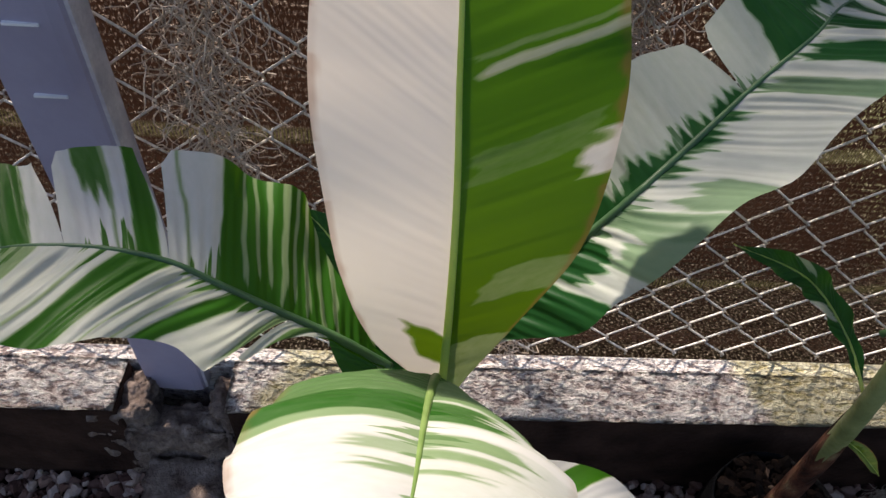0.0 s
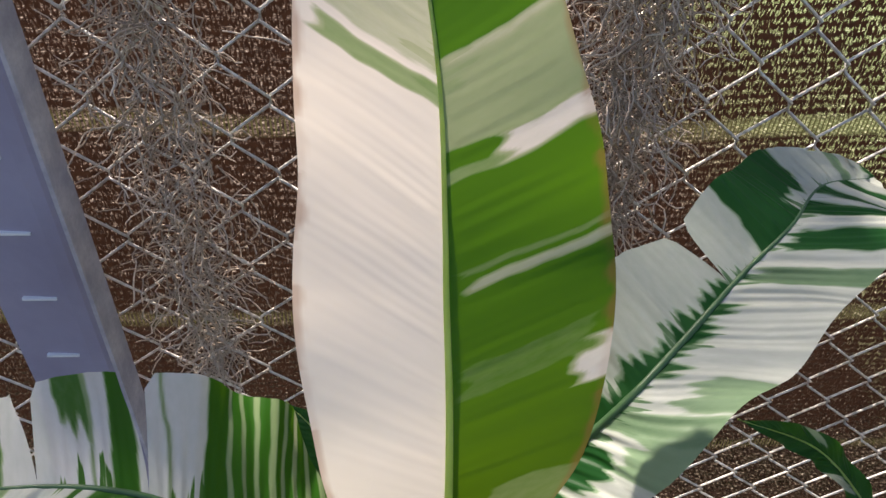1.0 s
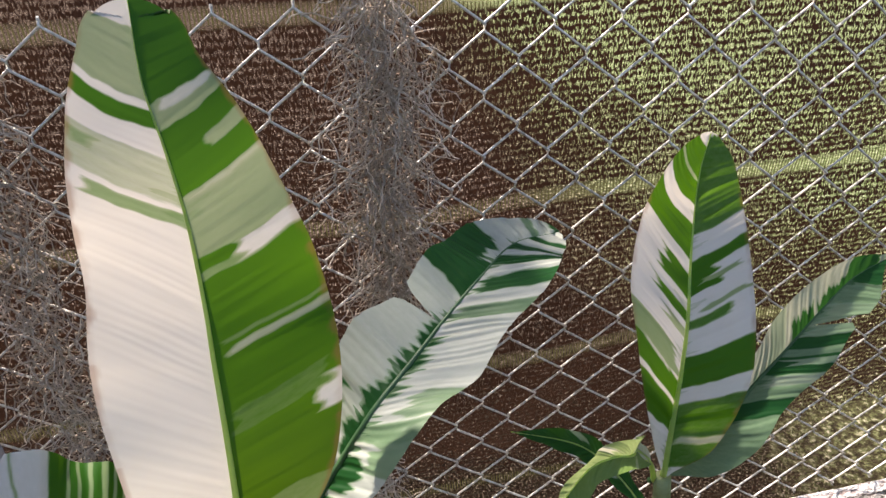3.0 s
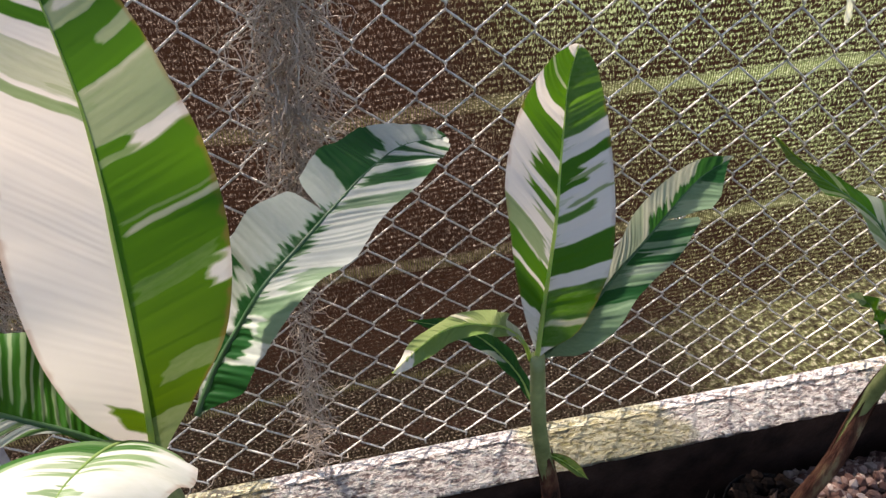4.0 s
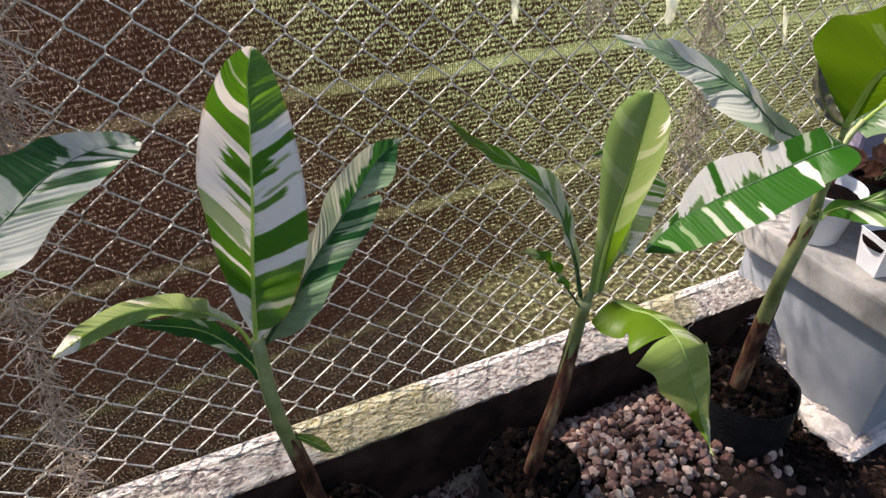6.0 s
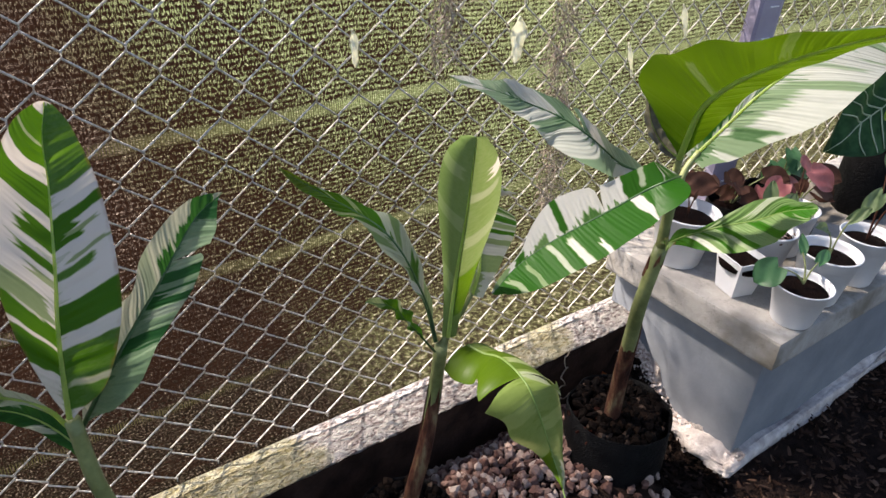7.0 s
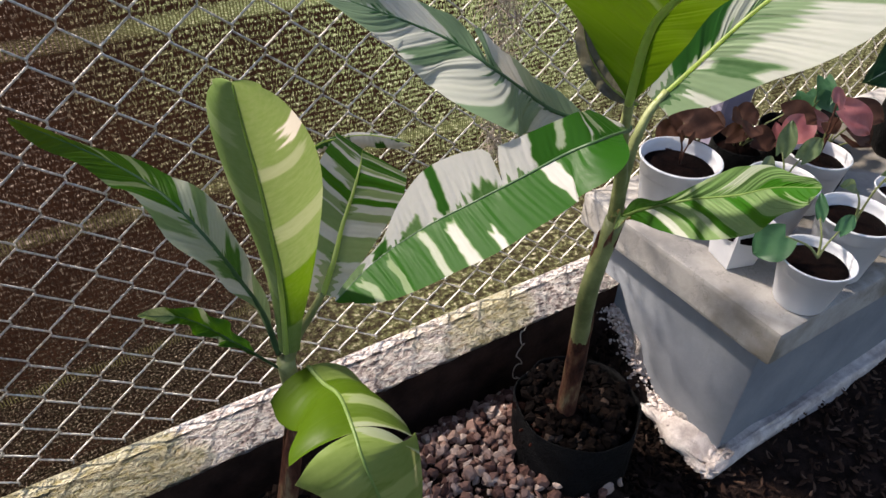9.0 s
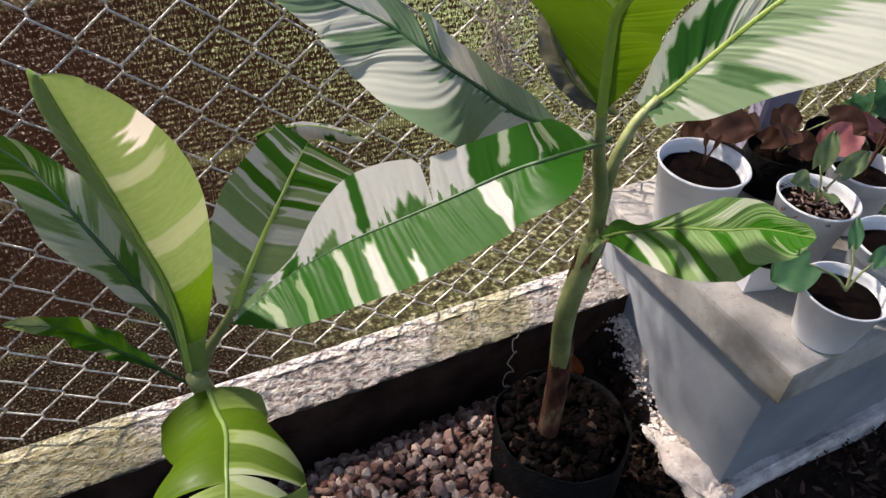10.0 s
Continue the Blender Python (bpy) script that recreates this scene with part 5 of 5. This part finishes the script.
# ---- small plants on the bench ----
HEART = make_plain_leaf("seedling_leaf", (0.03, 0.11, 0.045), (0.07, 0.18, 0.08))
OLIVE = make_plain_leaf("olive_leaf", (0.05, 0.09, 0.03), (0.16, 0.22, 0.10))
PINK = make_plain_leaf("pink_caladium", (0.30, 0.08, 0.085), (0.46, 0.17, 0.17))
DARKRED = make_plain_leaf("dark_red_leaf", (0.040, 0.018, 0.013), (0.10, 0.045, 0.030), rough=0.6, spec=0.2)
VELVET = make_plain_leaf("velvet_leaf", (0.012, 0.04, 0.016), (0.03, 0.085, 0.032), trans=0.12, rough=0.75, spec=0.12)
VEIN = speckled("pale_vein", (0.34, 0.42, 0.26), (0.48, 0.54, 0.38), 60, 0.5, 0.1)


def small_leaf(parent, base, tip, facing, width, material, label="", veins=0, heart=0.5, name="leaf", cup=0.25):
    """A heart-shaped or oval leaf from its stalk end to its tip."""
    a, b = Vector(base), Vector(tip)
    t = (b - a)
    ln = t.length
    t.normalize()
    s = t.cross(Vector(facing)).normalized()
    n = s.cross(t)
    bm = bmesh.new()
    N, M = 14, 5

    def at(f, v):
        w = width * (math.sin(math.pi * min(1, 0.14 + 0.86 * f)) ** 0.75)
        back = heart * ln * 0.35 * abs(v) * max(0, 1 - f * 2.6)
        return a + t * (ln * f - back) + s * (w * v) + n * (cup * w * v * v - 0.18 * ln * f * f + 0.03 * ln * math.sin(9 * f + 5 * v))

    grid = [[bm.verts.new(at(i / N, j / M)) for j in range(-M, M + 1)] for i in range(N + 1)]
    for r0, r1 in zip(grid, grid[1:]):
        for j in range(2 * M):
            bm.faces.new((r0[j], r0[j + 1], r1[j + 1], r1[j]))
    ob = part(name, bm, material, parent, label)
    if veins:
        for k in range(-veins, veins + 1):
            vb = bmesh.new()
            pts = []
            for i in range(9):
                f = i / 8
                if k == 0:
                    q = at(f, 0)
                else:
                    f0 = 0.04 + 0.12 * abs(k)
                    q = at(min(1, f0 + 0.32 * f * (1 - 0.3 * f)), math.copysign(f * 0.93, k))
                pts.append(q + n * 0.0012)
            tube(vb, pts, [0.0026 * (1 - 0.6 * i / 8) for i in range(9)], 4)
            part("vein", vb, VEIN, ob)
    return ob


def sprout(x, y, z, spec, material, label, category="seedling", stem_material=None, veins=0):
    p = thing("potted_seedling", label, category)
    for (dx, dy, dz), (lx, ly, lz), width in spec:
        tip = Vector((x + dx, y + dy, z + dz))
        stalk(p, [(x, y, z), (x + dx * 0.35, y + dy * 0.35, z + dz * 0.6), tuple(tip)], 0.0022, 0.0014, stem_material or STEM, "stalk", n=8, sides=6)
        small_leaf(p, tip, tip + Vector((lx, ly, lz)), (-0.4, -0.5, 0.8), width, material, veins=veins)
    return p


RIM = 0.456
sprout(1.698, 0.292, RIM + 0.086, [((-0.046, 0.038, 0.034), (-0.036, 0.020, -0.034), 0.03), ((0.03, 0.0, 0.04), (0.035, 0.0, 0.02), 0.012), ((0.02, 0.03, 0.05), (0.02, 0.02, 0.03), 0.01)], HEART, "seedling with one blue-green heart-shaped leaf")
sprout(1.82, 0.312, RIM + 0.098, [((0.01, -0.01, 0.09), (0.03, -0.02, 0.03), 0.012), ((-0.03, 0.01, 0.07), (-0.04, 0.0, 0.02), 0.012)], OLIVE, "spindly cutting with narrow leaves")
sprout(1.965, 0.305, RIM + 0.098, [((0.02, -0.03, 0.13), (0.03, -0.05, -0.06), 0.022), ((-0.02, 0.0, 0.12), (-0.06, 0.0, -0.03), 0.018), ((0.01, 0.02, 0.17), (0.01, 0.01, 0.03), 0.012)], OLIVE, "drooping olive-leaved seedling in a white pot", stem_material=SHEATH)
sprout(1.80, 0.44, RIM + 0.098, [((-0.04, 0.0, 0.05), (-0.05, -0.01, 0.03), 0.018), ((0.0, 0.02, 0.06), (0.02, 0.01, 0.05), 0.016), ((-0.02, -0.02, 0.04), (-0.03, -0.03, 0.02), 0.014), ((0.03, 0.0, 0.05), (0.05, 0.0, 0.03), 0.016)], OLIVE, "bushy olive-leaved cutting in bark chips")
sprout(1.684, 0.570, RIM + 0.11, [((-0.012, 0.0, 0.05), (-0.004, 0.0, 0.02), 0.004), ((0.012, 0.0, 0.04), (0.006, 0.0, 0.02), 0.004)], DARKRED, "pair of thin dark shoots in a white pot", stem_material=SHEATH)
sprout(1.94, 0.465, RIM + 0.098, [((0.0, -0.01, 0.11), (0.03, -0.05, -0.03), 0.03), ((-0.05, 0.02, 0.08), (-0.05, 0.0, -0.02), 0.028), ((0.05, 0.03, 0.09), (0.05, 0.0, 0.0), 0.03)], PINK, "caladium with drooping pink leaves", "caladium", SHEATH)
# low dark plants against the fence
for k, (x, y, mt, lab) in enumerate(((1.78, 0.63, DARKRED, "low dark red-leaved plant in a black pot"), (1.90, 0.60, DARKRED, "dark bronze-leaved plant in a black pot"), (2.05, 0.60, PINK, "pink-leaved caladium in a black pot"), (2.02, 0.50, DARKRED, "dark red seedling in a black pot"), (2.16, 0.62, HEART, "green-leaved plant in a black pot"))):
    bag(x, y, 0.055, 0.456, 0.535, "small black pot against the fence", 10.0 + k)
    r = random.Random(40 + k)
    sprout(x, y, 0.50, [((r.uniform(-.06, .06), r.uniform(-.05, .03), r.uniform(.05, .12)), (r.uniform(-.05, .05), r.uniform(-.06, 0), r.uniform(-.03, .02)), r.uniform(.02, .034)) for _ in range(4 if mt is PINK else 6)], mt, lab)

veined = thing("veined_plant", "dark velvety plant with pale-veined round leaves in a black bag", "plant")
for (bx, by, bz), (tx, ty, tz), w in (((2.50, 0.50, 0.845), (2.60, 0.45, 0.62), 0.135), ((2.33, 0.50, 0.765), (2.07, 0.455, 0.695), 0.088), ((2.44, 0.52, 0.66), (2.54, 0.46, 0.58), 0.06)):
    stalk(veined, [(2.33, 0.48, 0.60), ((2.33 + bx) / 2, (0.48 + by) / 2, (0.62 + bz) / 2 + 0.02), (bx, by, bz)], 0.005, 0.003, STEM, "stalk", n=10, sides=7)
    small_leaf(veined, (bx, by, bz), (tx, ty, tz), (-0.55, -0.75, 0.25), w, VELVET, "dark leaf with pale veins", veins=4, heart=1.0)
stalk(veined, [(2.30, 0.48, 0.585), (2.264, 0.472, 0.70), (2.268, 0.47, 0.82), (2.258, 0.468, 0.89), (2.20, 0.46, 0.975)], 0.004, 0.0065, RIB, "shoot", n=10, sides=8, label="pale new shoot")

small_leaf(veined, (2.36, 0.43, 0.79), (2.66, 0.40, 0.86), (-0.2, -0.3, 0.9), 0.030, VEIN, "pale variegated leaf", heart=0.1)

# ---- bark chips on the ground before the bench and in the pots ----
def scatter(seed, count, spot, size, flat, jitter=0.45, slim=(0.5, 1.0)):
    """Many small broken pieces in one mesh."""
    r = random.Random(seed)
    base = [(1, 0, .1), (.4, .9, -.1), (-.6, .8, .15), (-1, -.1, -.1), (-.4, -.9, .1), (.6, -.8, 0)]
    verts, faces = [], []
    for _ in range(count):
        x, y, z = spot(r)
        s = size * r.uniform(0.45, 1.5)
        m = Euler((r.gauss(0, .35), r.gauss(0, .35), r.uniform(0, 6.3))).to_matrix()
        o = len(verts)
        el = r.uniform(*slim)
        ring = [(bx * s * (1 + r.uniform(-jitter, jitter)), by * s * el * (1 + r.uniform(-jitter, jitter))) for bx, by, _ in base]
        th = s * flat
        for hz, k in ((-th, .8), (th * r.uniform(.4, 1), 1.0), (th * 1.4, .55)):
            for rx, ry in ring:
                v = m @ Vector((rx * k, ry * k, hz + r.uniform(-.15, .15) * th))
                verts.append((x + v.x, y + v.y, z + v.z))
        for lvl in (0, 6):
            for j in range(6):
                a, b = o + lvl + j, o + lvl + (j + 1) % 6
                faces.append((a, b, b + 6, a + 6))
        faces.append(tuple(o + 12 + j for j in range(6)))
    me = bpy.data.meshes.new("pieces")
    me.from_pydata(verts, [], faces)
    me.update()
    return me


# litter and soil crumbs near black, with the shade around them in the colour
LITTER_DARK = by_island("shaded_litter", [(0.0, (0.002, 0.0012, 0.001)), (0.7, (0.006, 0.0035, 0.0026)), (0.95, (0.016, 0.009, 0.006)), (1.0, (0.09, 0.06, 0.045))])
RUBBLE = by_island("render_crumb", [(0.0, (0.38, 0.29, 0.25)), (0.4, (0.66, 0.57, 0.53)), (1.0, (0.86, 0.79, 0.75))])
solid("bark_mulch", scatter(5, 6500, lambda r: (r.uniform(1.36, 3.4), r.uniform(-0.5, 0.27), G + r.uniform(0.0, 0.016)), 0.0085, 0.16, slim=(0.12, 0.5)), BARK, "dark bark mulch with pale chips before the bench", "mulch", "stuff", flat=True)
solid("bark_litter", scatter(15, 900, lambda r: (lambda x, y: (x, y, G + heap(x, y) + r.uniform(0.0, 0.012)))(r.uniform(1.40, 1.60), r.uniform(0.24, 0.56)), 0.008, 0.2, slim=(0.15, 0.6)), LITTER_DARK, "leaf litter between bag and bench, darkened as in shade", "litter", "stuff", flat=True)
solid("bark_topping", scatter(6, 170, lambda r: (1.80 + r.gauss(0, .022), 0.44 + r.gauss(0, .022), RIM + 0.103), 0.0042, 0.2, slim=(0.2, 0.5)), GRAVEL, "pale bark chips on the potting soil", "mulch", "stuff", flat=True)
LITTER = by_island("reddish_litter", [(0.0, (0.006, 0.003, 0.0025)), (0.6, (0.03, 0.010, 0.007)), (0.85, (0.10, 0.028, 0.016)), (1.0, (0.16, 0.05, 0.028))])
for sx, sy, sz in ((1.325, 0.425, 0.258), (0.872, 0.445, 0.235)):
    solid("leaf_litter", scatter(int(sx * 50), 70, lambda r: (sx + r.gauss(0, .032), sy + r.gauss(0, .03), sz + r.uniform(0, .02)), 0.0085, 0.4, slim=(0.3, 0.9)), LITTER, "dry brown litter on the bag's soil", "litter", "stuff", flat=True)

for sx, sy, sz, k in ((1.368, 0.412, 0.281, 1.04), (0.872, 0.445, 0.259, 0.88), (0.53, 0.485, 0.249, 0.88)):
    solid("soil_crumbs", scatter(int(sx * 90), 420, lambda r: (lambda a, d: (sx + d * math.cos(a), sy + d * math.sin(a), sz - 0.06 * d + r.uniform(-0.004, 0.007)))(r.uniform(0, 6.28), 0.088 * k * math.sqrt(r.random())), 0.0085, 0.55, slim=(0.5, 1.0)), LITTER_DARK, "crumbs of soil in the bag, blackened as in shade", "soil", "stuff", flat=True)

RUST = make_plain_leaf("rusty_dry_leaf", (0.26, 0.06, 0.02), (0.52, 0.15, 0.05), trans=0.45, rough=0.7, spec=0.15)
for bx, by, bz, tx, ty, tz, w in ((1.335, 0.440, 0.255, 1.345, 0.455, 0.28, 0.012), (1.535, 0.575, 0.135, 1.530, 0.582, 0.175, 0.014), (0.85, 0.425, 0.238, 0.83, 0.44, 0.25, 0.009)):
    dry = thing("dry_leaf", "curled rusty dry leaf among the bags", "dry leaf", "dry leaves in the bags")
    small_leaf(dry, (bx, by, bz), (tx, ty, tz), (-0.3, -0.5, 0.8), w, RUST, name="blade", heart=0.2, cup=0.9)

def rubble_spot(r):
    y = r.uniform(0.262, 0.60)
    x = 1.642 - abs(r.gauss(0, 0.012 + 0.05 * max(0, y - 0.40)))
    return x, y, max(G + 0.03, G + heap(x, y)) + r.uniform(-0.012, 0.008) - 0.25 * max(0, 1.6 - x) * (y < 0.42)


solid("render_rubble", scatter(12, 2200, rubble_spot, 0.0040, 0.4, slim=(0.4, 1.0)), RUBBLE, "whitish render crumbs heaped along the bench foot", "rubble", "stuff", flat=True)

# ---- gravel ----
def gravel_spot(r):
    x, y = r.uniform(-0.9, 1.40), 0.596 - abs(r.gauss(0, 0.16))
    return x, y, G + heap(x, y) + r.uniform(-0.004, 0.014)


solid("gravel", scatter(8, 5400, gravel_spot, 0.0085, 0.7), GRAVEL, "pinkish-brown crushed stone along the kerb", "gravel", "stuff", flat=True)
gravel_bed = thing("gravel_bed", "loose crushed stones between the bags and the kerb", "gravel", kind="structure")
r = random.Random(77)
stones = []
for k in range(8):
    bm = bmesh.new()
    bmesh.ops.create_icosphere(bm, subdivisions=1, radius=0.0098)
    for v in bm.verts:
        v.co = Vector((v.co.x * r.uniform(.55, 1.45), v.co.y * r.uniform(.5, 1.3), v.co.z * r.uniform(.45, 1.05)))
    me = mesh_of(bm, "stone")
    me.materials.append(GRAVEL_ONE)
    stones.append(me)
for k in range(300):
    s = new("stone", stones[k % 8])
    s.parent = gravel_bed
    sx, sy = r.uniform(0.98, 1.33), r.uniform(0.36, 0.575)
    s.matrix_basis = Matrix.LocRotScale((sx, sy, G + heap(sx, sy) + r.uniform(0.006, 0.020)), Euler((r.uniform(0, 6), r.uniform(0, 6), r.uniform(0, 6))), (r.uniform(.7, 1.35),) * 3)
